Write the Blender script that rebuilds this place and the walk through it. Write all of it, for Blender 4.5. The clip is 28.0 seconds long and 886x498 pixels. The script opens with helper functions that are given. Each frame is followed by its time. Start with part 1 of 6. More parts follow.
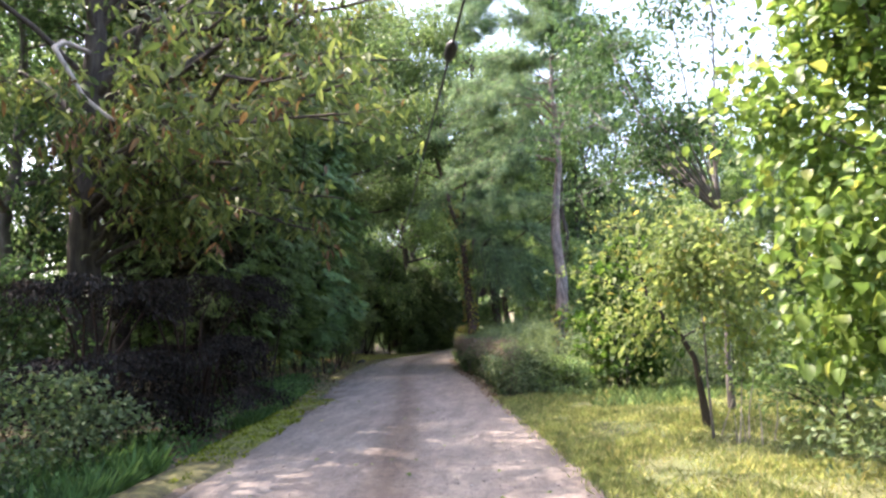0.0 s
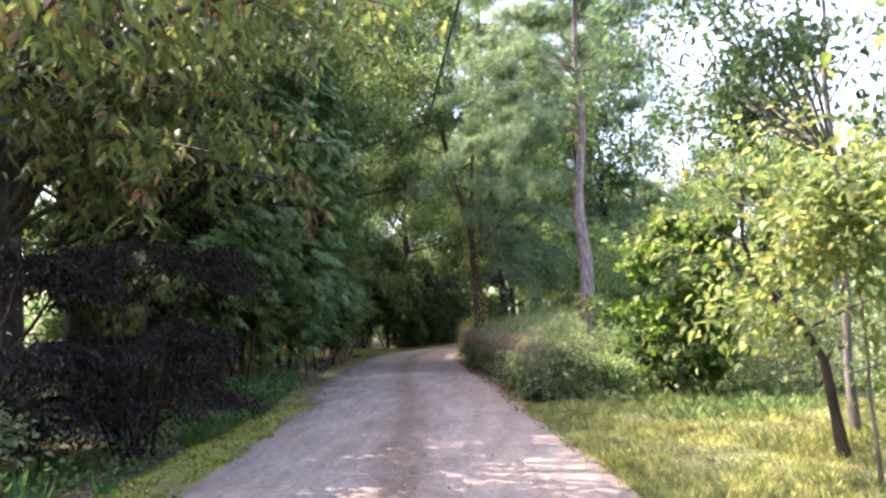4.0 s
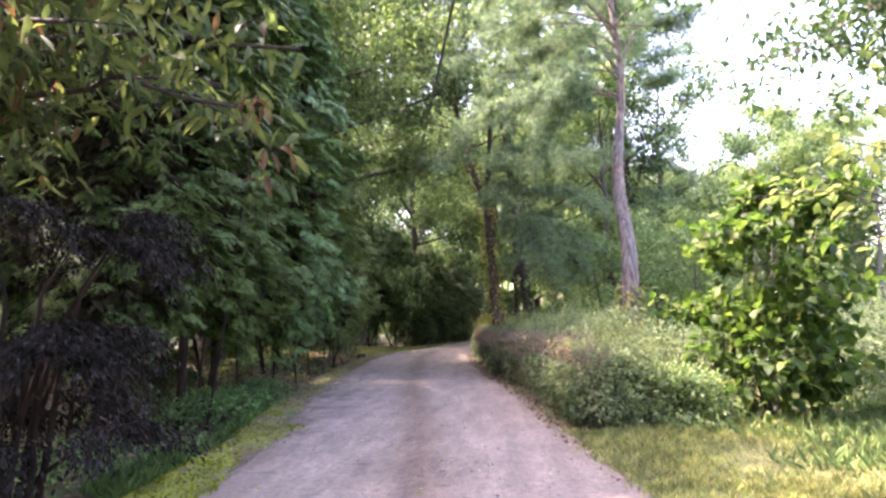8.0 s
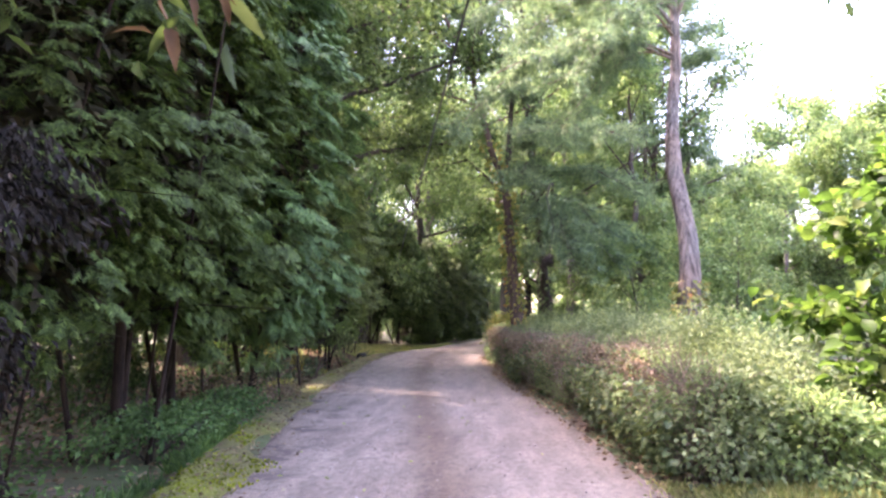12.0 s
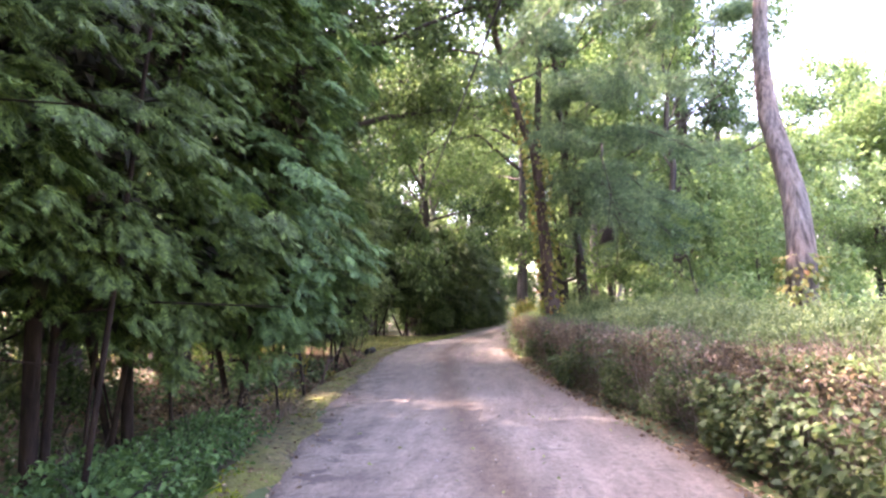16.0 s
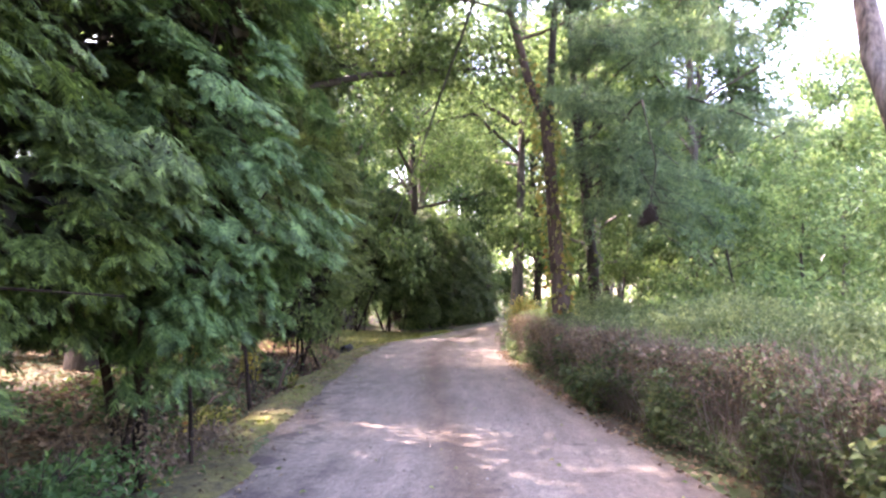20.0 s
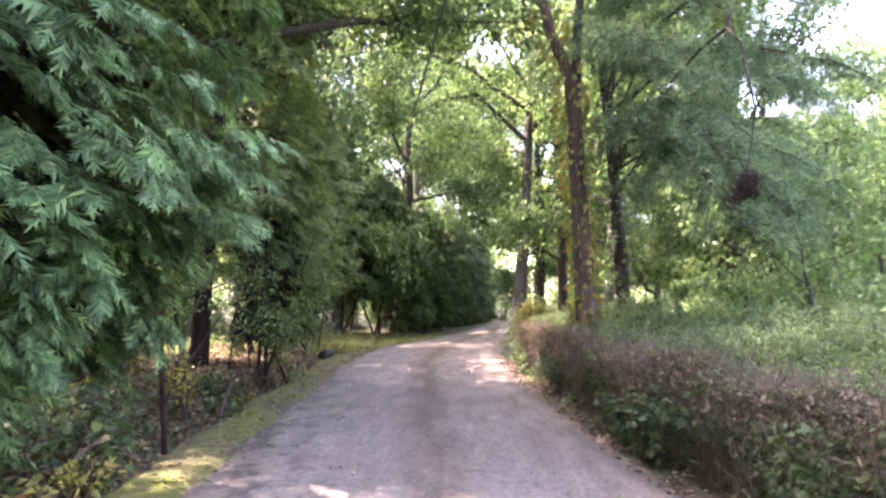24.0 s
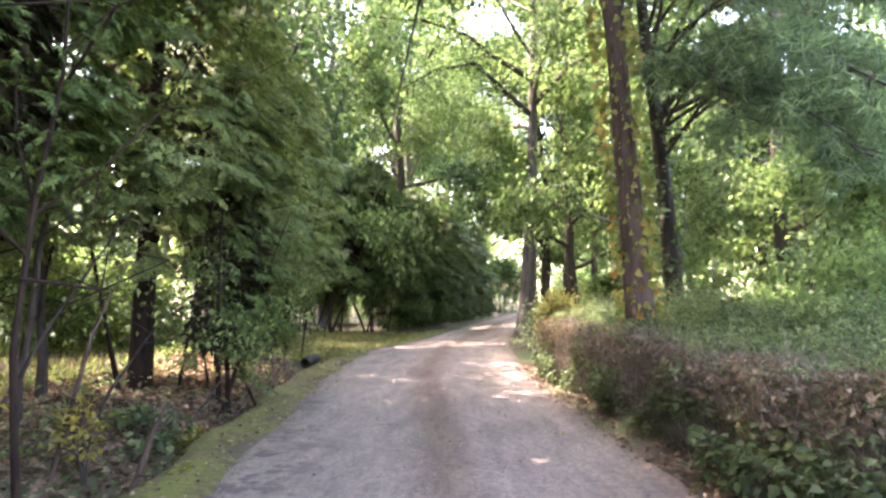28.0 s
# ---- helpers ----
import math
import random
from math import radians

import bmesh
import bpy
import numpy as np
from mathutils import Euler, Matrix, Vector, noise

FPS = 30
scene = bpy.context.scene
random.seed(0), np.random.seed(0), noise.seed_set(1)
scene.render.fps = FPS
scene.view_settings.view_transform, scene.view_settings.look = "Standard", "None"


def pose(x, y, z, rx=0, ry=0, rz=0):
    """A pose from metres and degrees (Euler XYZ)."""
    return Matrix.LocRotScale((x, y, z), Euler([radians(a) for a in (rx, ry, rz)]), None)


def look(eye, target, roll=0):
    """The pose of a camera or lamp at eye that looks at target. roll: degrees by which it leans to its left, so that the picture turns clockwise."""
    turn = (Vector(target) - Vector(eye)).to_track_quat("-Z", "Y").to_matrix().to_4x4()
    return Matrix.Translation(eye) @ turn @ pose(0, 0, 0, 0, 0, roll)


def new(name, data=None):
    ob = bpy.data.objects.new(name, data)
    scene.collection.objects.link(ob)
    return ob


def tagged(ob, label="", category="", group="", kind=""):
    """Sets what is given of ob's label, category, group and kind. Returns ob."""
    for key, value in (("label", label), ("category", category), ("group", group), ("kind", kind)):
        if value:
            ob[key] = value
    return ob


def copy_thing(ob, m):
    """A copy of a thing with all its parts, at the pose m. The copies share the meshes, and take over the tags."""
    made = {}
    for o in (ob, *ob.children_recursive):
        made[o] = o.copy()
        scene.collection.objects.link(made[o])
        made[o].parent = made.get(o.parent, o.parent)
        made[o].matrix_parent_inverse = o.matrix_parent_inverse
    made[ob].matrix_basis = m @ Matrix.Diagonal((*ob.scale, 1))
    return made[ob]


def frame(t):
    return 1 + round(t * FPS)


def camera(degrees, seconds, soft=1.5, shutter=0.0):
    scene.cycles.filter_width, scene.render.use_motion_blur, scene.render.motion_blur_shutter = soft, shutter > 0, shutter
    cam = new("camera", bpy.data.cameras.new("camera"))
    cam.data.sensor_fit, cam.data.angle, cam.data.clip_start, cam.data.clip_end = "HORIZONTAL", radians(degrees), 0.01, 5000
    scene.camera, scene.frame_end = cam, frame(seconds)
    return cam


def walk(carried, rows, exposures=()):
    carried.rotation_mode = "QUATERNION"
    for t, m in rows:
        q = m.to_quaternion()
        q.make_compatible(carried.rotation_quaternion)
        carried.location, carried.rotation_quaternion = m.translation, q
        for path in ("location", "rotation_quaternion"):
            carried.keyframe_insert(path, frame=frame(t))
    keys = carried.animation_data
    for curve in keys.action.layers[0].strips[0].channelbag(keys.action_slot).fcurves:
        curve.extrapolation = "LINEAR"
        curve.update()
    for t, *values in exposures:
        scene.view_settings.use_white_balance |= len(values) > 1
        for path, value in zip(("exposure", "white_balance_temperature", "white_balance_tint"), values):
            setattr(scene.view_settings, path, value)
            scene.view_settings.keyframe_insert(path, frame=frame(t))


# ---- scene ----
cam = camera(72.0, 28.0, 2.5)
PATH = [
    (0, (0.855, 4.034, 1.358), (0.729, 6.012, 1.623), -2.1),
    (0.5, (0.839, 4.311, 1.356), (0.713, 6.289, 1.62), -2.0),
    (1, (0.764, 4.584, 1.356), (0.638, 6.564, 1.611), -2.1),
    (1.5, (0.675, 4.866, 1.355), (0.551, 6.846, 1.608), -2.0),
    (2, (0.645, 5.156, 1.331), (0.522, 7.137, 1.582), -1.9),
    (2.5, (0.641, 5.429, 1.327), (0.517, 7.41, 1.576), -1.8),
    (3, (0.619, 5.725, 1.335), (0.494, 7.706, 1.581), -1.7),
    (3.5, (0.538, 5.999, 1.303), (0.415, 7.98, 1.55), -1.6),
    (5.5, (0.416, 7.268, 1.303), (0.279, 9.249, 1.541), -1.6),
    (6, (0.371, 7.568, 1.339), (0.231, 9.549, 1.571), -1.5),
    (6.5, (0.348, 7.847, 1.312), (0.208, 9.829, 1.544), -1.6),
    (7, (0.34, 8.104, 1.339), (0.192, 10.085, 1.571), -1.8),
    (7.5, (0.28, 8.411, 1.348), (0.13, 10.391, 1.582), -1.7),
    (8, (0.174, 8.73, 1.348), (0.021, 10.711, 1.583), -1.4),
    (8.5, (0.086, 9.028, 1.383), (-0.066, 11.008, 1.615), -1.2),
    (9, (0.054, 9.326, 1.35), (-0.102, 11.306, 1.584), -1.1),
    (9.5, (0.011, 9.638, 1.385), (-0.148, 11.619, 1.615), -1.0),
    (10, (-0.061, 9.91, 1.359), (-0.222, 11.89, 1.589), -0.9),
    (10.5, (-0.146, 10.196, 1.403), (-0.309, 12.176, 1.631), -0.7),
    (11, (-0.202, 10.475, 1.399), (-0.362, 12.456, 1.625), -0.6),
    (11.5, (-0.233, 10.751, 1.383), (-0.397, 12.732, 1.609), -0.3),
    (13.5, (-0.585, 11.953, 1.364), (-0.743, 13.935, 1.576), -0.1),
    (14, (-0.681, 12.295, 1.398), (-0.839, 14.279, 1.6), -0.2),
    (14.5, (-0.795, 12.571, 1.393), (-0.954, 14.555, 1.589), -0.5),
    (15, (-0.921, 12.859, 1.427), (-1.076, 14.844, 1.618), -1.1),
    (15.5, (-1.011, 13.103, 1.426), (-1.163, 15.088, 1.614), -1.5),
    (16, (-1.062, 13.315, 1.45), (-1.218, 15.3, 1.634), -1.6),
    (16.5, (-1.102, 13.611, 1.456), (-1.258, 15.597, 1.636), -1.4),
    (17, (-1.164, 13.904, 1.413), (-1.318, 15.89, 1.592), -1.2),
    (17.5, (-1.207, 14.218, 1.445), (-1.355, 16.205, 1.618), -1.1),
    (18, (-1.224, 14.495, 1.405), (-1.367, 16.482, 1.577), -0.7),
    (18.5, (-1.208, 14.789, 1.457), (-1.349, 16.777, 1.625), -0.4),
    (19, (-1.238, 15.072, 1.458), (-1.373, 17.06, 1.626), -0.1),
    (19.5, (-1.287, 15.383, 1.459), (-1.415, 17.372, 1.624), 0.2),
    (20, (-1.306, 15.665, 1.463), (-1.421, 17.655, 1.627), 0.2),
    (20.5, (-1.281, 15.936, 1.464), (-1.399, 17.925, 1.631), 0.2),
    (21, (-1.282, 16.242, 1.488), (-1.396, 18.232, 1.651), -0.0),
    (21.5, (-1.294, 16.544, 1.459), (-1.407, 18.534, 1.622), -0.0),
    (23.5, (-1.427, 17.768, 1.482), (-1.53, 19.759, 1.64), 1.1),
    (24, (-1.491, 18.086, 1.489), (-1.59, 20.077, 1.651), 1.3),
    (24.5, (-1.537, 18.38, 1.489), (-1.627, 20.371, 1.653), 1.1),
    (25, (-1.555, 18.663, 1.495), (-1.645, 20.654, 1.655), 0.6),
    (25.5, (-1.588, 18.965, 1.519), (-1.675, 20.957, 1.671), -0.1),
    (26, (-1.652, 19.26, 1.498), (-1.739, 21.252, 1.652), -0.4),
    (26.5, (-1.712, 19.521, 1.544), (-1.796, 21.514, 1.689), -0.8),
    (27, (-1.735, 19.779, 1.517), (-1.816, 21.772, 1.663), -0.8),
    (27.5, (-1.77, 20.075, 1.543), (-1.845, 22.069, 1.683), -0.6),
    (28, (-1.821, 20.372, 1.517), (-1.891, 22.366, 1.655), -0.1),
]
walk(cam, [(t, look(eye, target, roll)) for t, eye, target, roll in PATH], [(0, 2.92, 6800, 24), (3, 3.14, 6850, 29), (8, 3.72, 7000, 41), (14, 4.14, 7000, 43), (20, 4.33, 6950, 42), (25, 4.5, 7000, 39), (28, 4.63, 7250, 33)])


# ---- world, sun ----
TO_SUN = Vector((-0.6, 0.2, 1.0)).normalized()
world = bpy.data.worlds.new("sky")
scene.world = world
world.use_nodes = True
wn = world.node_tree
sky = wn.nodes.new("ShaderNodeTexSky")
sky.sky_type, sky.sun_disc = "NISHITA", False
sky.sun_elevation = math.asin(TO_SUN.z)
sky.sun_rotation = math.atan2(TO_SUN.x, TO_SUN.y)
sky.dust_density, sky.air_density = 3.0, 1.2
wn.links.new(sky.outputs[0], wn.nodes["Background"].inputs[0])
wn.nodes["Background"].inputs[1].default_value = 0.15
sun = new("sun", bpy.data.lights.new("sun", "SUN"))
sun.data.energy, sun.data.angle, sun.data.color = 2.2, radians(0.6), (1.0, 0.95, 0.86)
sun.matrix_world = look((0, 0, 30), Vector((0, 0, 30)) - TO_SUN)

# ---- plan ----
# The lane's left and right edge along y.
LY = (-30, 0, 9, 12, 16, 20, 24, 28, 32, 36, 40, 48, 56, 70)
LX = (0.8, -1.0, -1.95, -2.2, -2.5, -3.3, -3.82, -4.1, -4.42, -4.25, -3.1, -1.6, 0.0, 3.5)
RX = (5.0, 2.7, 1.9, 1.6, 1.12, 0.72, 0.12, -0.3, -0.6, -0.6, -0.4, 0.7, 2.6, 6.5)


def left_edge(y):
    return np.interp(y, LY, LX)


def right_edge(y):
    return np.interp(y, LY, RX)


def ground_z(x, y):
    """The height of the ground beside the lane: a shallow gutter and a wood floor to the left, a lawn to the right."""
    off = left_edge(y) - x
    wob = 0.05 * np.sin(x * 0.9 + 1.3 * np.sin(y * 0.31)) * np.cos(y * 0.53 + 0.4 * x)
    left = -0.15 * np.clip((off - 0.55) / 0.25, 0, 1) + 0.22 * np.clip((off - 1.4) / 6, 0, 1) + wob * np.clip(off - 0.6, 0, 1)
    offr = x - right_edge(y)
    right = 0.07 * np.clip((offr - 0.1) / 1.5, 0, 1) + 0.5 * wob * np.clip(offr - 0.4, 0, 1)
    left = left + 0.3 * np.clip((off - 0.8) / 0.5, 0, 1) * np.clip((y - 20) / 2.5, 0, 1) * np.clip((35 - y) / 2, 0, 1)
    left = left - 0.2 * np.exp(-((off - 0.72) / 0.17) ** 2) * np.clip((y - 20) / 2, 0, 1) * np.clip((35 - y) / 2, 0, 1)
    return np.where(off > 0, left, np.where(offr > 0, right, 0.0)) - 0.012


# ---- materials ----
def nodes_of(name):
    m = bpy.data.materials.new(name)
    m.use_nodes = True
    nt = m.node_tree
    return m, nt, nt.nodes["Principled BSDF"], nt.nodes["Material Output"]


def ramp(nt, fac, *stops):
    r = nt.nodes.new("ShaderNodeValToRGB")
    el = r.color_ramp.elements
    while len(el) < len(stops):
        el.new(0.5)
    for e, (p, c) in zip(el, stops):
        e.position, e.color = p, (*c, 1)
    nt.links.new(fac, r.inputs[0])
    return r.outputs[0]


def noise_tex(nt, scale, detail=4, stretch=None, rough=0.55):
    co = nt.nodes.new("ShaderNodeNewGeometry").outputs["Position"]
    if stretch:
        mp = nt.nodes.new("ShaderNodeMapping")
        mp.inputs["Scale"].default_value = stretch
        nt.links.new(co, mp.inputs[0])
        co = mp.outputs[0]
    t = nt.nodes.new("ShaderNodeTexNoise")
    t.inputs["Scale"].default_value, t.inputs["Detail"].default_value, t.inputs["Roughness"].default_value = scale, detail, rough
    nt.links.new(co, t.inputs["Vector"])
    return t.outputs["Fac"]


def mix(nt, fac, a, b, kind="MIX"):
    n = nt.nodes.new("ShaderNodeMix")
    n.data_type, n.blend_type = "RGBA", kind
    for s, v in ((0, fac), (6, a), (7, b)):
        if isinstance(v, (int, float)):
            n.inputs[s].default_value = v
        elif isinstance(v, tuple):
            n.inputs[s].default_value = (*v, 1)
        else:
            nt.links.new(v, n.inputs[s])
    return n.outputs[2]


def bump(nt, bsdf, height, strength=0.4, distance=0.02):
    b = nt.nodes.new("ShaderNodeBump")
    b.inputs["Strength"].default_value, b.inputs["Distance"].default_value = strength, distance
    nt.links.new(height, b.inputs["Height"])
    nt.links.new(b.outputs[0], bsdf.inputs["Normal"])


def leaf_mat(name, dark, mid, light, trans=0.4, rough=0.5, odd=None):
    """Leaves: a colour for each leaf, drifting over the crown, with light let through."""
    m, nt, p, out = nodes_of(name)
    isl = nt.nodes.new("ShaderNodeNewGeometry").outputs["Random Per Island"]
    obj = nt.nodes.new("ShaderNodeObjectInfo").outputs["Random"]
    add = nt.nodes.new("ShaderNodeMath")
    add.operation = "ADD"
    nt.links.new(isl, add.inputs[0])
    nt.links.new(obj, add.inputs[1])
    fr = nt.nodes.new("ShaderNodeMath")
    fr.operation = "FRACT"
    nt.links.new(add.outputs[0], fr.inputs[0])
    isl = fr.outputs[0]
    stops = [(0.0, dark), (0.5, mid), (0.93, light)] + ([(0.965, odd)] if odd else [])
    c = ramp(nt, isl, *stops)
    broad = ramp(nt, noise_tex(nt, 1.1, 2), (0.3, (0.8, 0.82, 0.84)), (0.7, (1.15, 1.1, 0.95)))
    c = mix(nt, 1.0, c, broad, "MULTIPLY")
    # Tone varies by clump, also standing in for dark gaps and lit tips.
    clump = ramp(nt, noise_tex(nt, 6.5, 2), (0.34, (0.62, 0.64, 0.66)), (0.66, (1.32, 1.3, 1.25)))
    c = mix(nt, 1.0, c, clump, "MULTIPLY")
    nt.links.new(c, p.inputs["Base Color"])
    p.inputs["Roughness"].default_value = rough
    p.inputs["Specular IOR Level"].default_value = 0.25
    tr = nt.nodes.new("ShaderNodeBsdfTranslucent")
    nt.links.new(mix(nt, 1.0, c, (1.5, 1.55, 1.15), "MULTIPLY"), tr.inputs[0])
    ms = nt.nodes.new("ShaderNodeMixShader")
    ms.inputs[0].default_value = trans
    nt.links.new(p.outputs[0], ms.inputs[1])
    nt.links.new(tr.outputs[0], ms.inputs[2])
    nt.links.new(ms.outputs[0], out.inputs[0])
    return m


def bark_mat(name, dark, light, scale=9.0, warm=None):
    m, nt, p, out = nodes_of(name)
    f = noise_tex(nt, scale, 6, (1, 1, 0.18), 0.65)
    c = ramp(nt, f, (0.33, dark), (0.66, light))
    if warm:
        c = mix(nt, ramp(nt, noise_tex(nt, 1.3, 3), (0.4, (0, 0, 0)), (0.62, (1, 1, 1))), c, mix(nt, 1.0, c, warm, "MULTIPLY"))
    nt.links.new(c, p.inputs["Base Color"])
    p.inputs["Roughness"].default_value = 0.9
    p.inputs["Specular IOR Level"].default_value = 0.2
    bump(nt, p, f, 0.9, 0.03)
    return m


M_CYPRESS = leaf_mat("cypress_sprays", (0.031, 0.06, 0.019), (0.073, 0.123, 0.036), (0.168, 0.255, 0.078), 0.24, 0.6)
# Lighter sprays for the last cypress: fresher green plus skylight in the colour.
M_CYPRESS_FRESH_LIT = leaf_mat("fresh_skylit_cypress_sprays", (0.04, 0.088, 0.038), (0.09, 0.175, 0.07), (0.18, 0.3, 0.12), 0.26, 0.55)
# Far row's sprays: its shade is worked into the colour, not another species.
M_ROW_SHADE = leaf_mat("shade_toned_conifer_sprays", (0.042, 0.072, 0.03), (0.082, 0.135, 0.05), (0.17, 0.235, 0.088), 0.32, 0.6)
# Withered inner sprays, toned extra dark to stand in for shade inside crowns.
M_CYPRESS_INNER = leaf_mat("withered_shade_core", (0.02, 0.022, 0.012), (0.035, 0.034, 0.02), (0.06, 0.05, 0.03), 0.1, 0.8)
M_CYPRESS_DRY = leaf_mat("dry_cypress_sprays", (0.1, 0.13, 0.06), (0.16, 0.22, 0.092), (0.25, 0.33, 0.14), 0.4, 0.6)
M_NEEDLE = leaf_mat("pine_needles", (0.07, 0.125, 0.08), (0.125, 0.2, 0.125), (0.23, 0.32, 0.185), 0.42, 0.5)
M_BROAD = leaf_mat("broad_leaves", (0.085, 0.145, 0.062), (0.125, 0.2, 0.088), (0.2, 0.275, 0.125), 0.5, 0.5)
M_BROAD_DEEP = leaf_mat("deep_green_leaves", (0.04, 0.08, 0.04), (0.06, 0.115, 0.052), (0.09, 0.155, 0.065), 0.38, 0.5)
M_OAK = leaf_mat("oak_leaves", (0.06, 0.1, 0.042), (0.09, 0.146, 0.057), (0.142, 0.205, 0.08), 0.36, 0.5)
M_CHESTNUT = leaf_mat("chestnut_leaves", (0.055, 0.086, 0.031), (0.1, 0.142, 0.048), (0.18, 0.212, 0.076), 0.42, 0.55, (0.15, 0.09, 0.045))
M_BRIGHT = leaf_mat("bright_leaves", (0.09, 0.16, 0.05), (0.13, 0.21, 0.06), (0.21, 0.29, 0.08), 0.48, 0.42, (0.28, 0.3, 0.09))
M_LIME = leaf_mat("lime_leaves", (0.03, 0.07, 0.015), (0.054, 0.107, 0.021), (0.1, 0.165, 0.034), 0.52, 0.5, (0.16, 0.2, 0.05))
M_YELLOW = leaf_mat("yellowing_leaves", (0.115, 0.17, 0.062), (0.17, 0.225, 0.085), (0.25, 0.295, 0.115), 0.48, 0.5, (0.36, 0.31, 0.1))
M_AUTUMN = leaf_mat("autumn_yellow_leaves", (0.24, 0.22, 0.055), (0.36, 0.3, 0.075), (0.5, 0.41, 0.12), 0.45, 0.55, (0.3, 0.18, 0.07))
M_PURPLE = leaf_mat("dark_purple_leaves", (0.007, 0.0055, 0.005), (0.012, 0.0098, 0.0095), (0.046, 0.041, 0.041), 0.12, 0.7)
next(k for k in M_PURPLE.node_tree.nodes if k.type == "BSDF_PRINCIPLED").inputs["Specular IOR Level"].default_value = 0.2
M_HEDGE = leaf_mat("hedge_leaves", (0.066, 0.104, 0.056), (0.105, 0.152, 0.08), (0.17, 0.222, 0.12), 0.38, 0.55, (0.17, 0.19, 0.075))
M_BRAMBLE = leaf_mat("bramble_leaves", (0.045, 0.082, 0.036), (0.07, 0.117, 0.05), (0.115, 0.17, 0.072), 0.36, 0.5, (0.17, 0.2, 0.07))
M_FERN = leaf_mat("feathery_leaves", (0.098, 0.143, 0.074), (0.147, 0.2, 0.107), (0.215, 0.27, 0.148), 0.42, 0.6)
M_MINT = leaf_mat("mint_leaves", (0.105, 0.175, 0.085), (0.165, 0.25, 0.12), (0.26, 0.345, 0.165), 0.56, 0.5)
M_GRASS = leaf_mat("grass_blades", (0.18, 0.235, 0.095), (0.31, 0.34, 0.15), (0.46, 0.44, 0.225), 0.45, 0.65, (0.47, 0.41, 0.23))
# Deeper green copy of the grass, with the left side's shade in it.
M_GRASS_DEEP = leaf_mat("shade_toned_grass", (0.055, 0.125, 0.052), (0.09, 0.19, 0.072), (0.14, 0.25, 0.095), 0.38, 0.6)
M_LITTER = leaf_mat("fallen_leaves", (0.1, 0.065, 0.048), (0.18, 0.125, 0.09), (0.31, 0.235, 0.17), 0.15, 0.8)
M_CLIMB = leaf_mat("climber_leaves", (0.14, 0.18, 0.055), (0.27, 0.27, 0.085), (0.44, 0.36, 0.16), 0.4, 0.5, (0.3, 0.16, 0.07))
M_BROWN = leaf_mat("withered_leaves", (0.12, 0.088, 0.068), (0.2, 0.15, 0.12), (0.3, 0.235, 0.185), 0.3, 0.75)
M_RUSTY = leaf_mat("rusty_leaves", (0.09, 0.05, 0.03), (0.16, 0.085, 0.05), (0.26, 0.15, 0.09), 0.3, 0.7)
M_PINE_BARK = bark_mat("pine_bark", (0.05, 0.043, 0.04), (0.27, 0.232, 0.215), 17, (1.12, 0.95, 0.86))
M_MID_BARK = bark_mat("grey_brown_bark", (0.045, 0.04, 0.036), (0.14, 0.122, 0.11), 9)
M_DARK_BARK = bark_mat("dark_bark", (0.028, 0.023, 0.02), (0.09, 0.075, 0.062), 12)
M_GREY_BARK = bark_mat("grey_bark", (0.07, 0.062, 0.055), (0.2, 0.18, 0.165), 9)
M_RED_BARK = bark_mat("reddish_bark", (0.06, 0.04, 0.032), (0.16, 0.11, 0.09), 12)
M_CYPRESS_BARK = bark_mat("cypress_bark", (0.013, 0.008, 0.006), (0.044, 0.028, 0.021), 14)
M_TWIG = bark_mat("dry_twigs", (0.105, 0.08, 0.06), (0.28, 0.22, 0.175), 30)
M_PALE = bark_mat("pale_dead_wood", (0.22, 0.19, 0.16), (0.45, 0.41, 0.36), 20)

m, nt, p, out = nodes_of("wood_floor")
f = noise_tex(nt, 3.0, 8)
c = ramp(nt, f, (0.3, (0.045, 0.035, 0.024)), (0.55, (0.1, 0.075, 0.048)), (0.75, (0.16, 0.12, 0.075)))
c = mix(nt, ramp(nt, noise_tex(nt, 0.45, 3), (0.45, (0, 0, 0)), (0.6, (1, 1, 1))), c, (0.06, 0.09, 0.03))
nt.links.new(c, p.inputs["Base Color"])
p.inputs["Roughness"].default_value = 0.95
bump(nt, p, f, 0.8, 0.05)
M_SOIL = m

m, nt, p, out = nodes_of("lawn")
f = noise_tex(nt, 14.0, 8)
c = ramp(nt, f, (0.3, (0.06, 0.08, 0.027)), (0.55, (0.115, 0.135, 0.045)), (0.75, (0.2, 0.19, 0.08)))
c = mix(nt, ramp(nt, noise_tex(nt, 1.2, 4), (0.4, (0, 0, 0)), (0.62, (1, 1, 1))), c, (0.13, 0.13, 0.052))
nt.links.new(c, p.inputs["Base Color"])
p.inputs["Roughness"].default_value = 0.95
bump(nt, p, f, 0.9, 0.05)
M_LAWN = m

m, nt, p, out = nodes_of("lane_surface")
grit = noise_tex(nt, 85, 6, None, 0.7)
c = ramp(nt, grit, (0.3, (0.112, 0.098, 0.08)), (0.5, (0.222, 0.2, 0.165)), (0.72, (0.378, 0.345, 0.288)))
streak = noise_tex(nt, 2.0, 6, (2.2, 0.5, 1))
c = mix(nt, 0.75, c, ramp(nt, streak, (0.34, (0.66, 0.6, 0.61)), (0.68, (1.16, 1.09, 1.09))), "MULTIPLY")
patch = noise_tex(nt, 0.8, 4)
c = mix(nt, 0.6, c, ramp(nt, patch, (0.35, (0.78, 0.72, 0.7)), (0.65, (1.1, 1.08, 1.06))), "MULTIPLY")
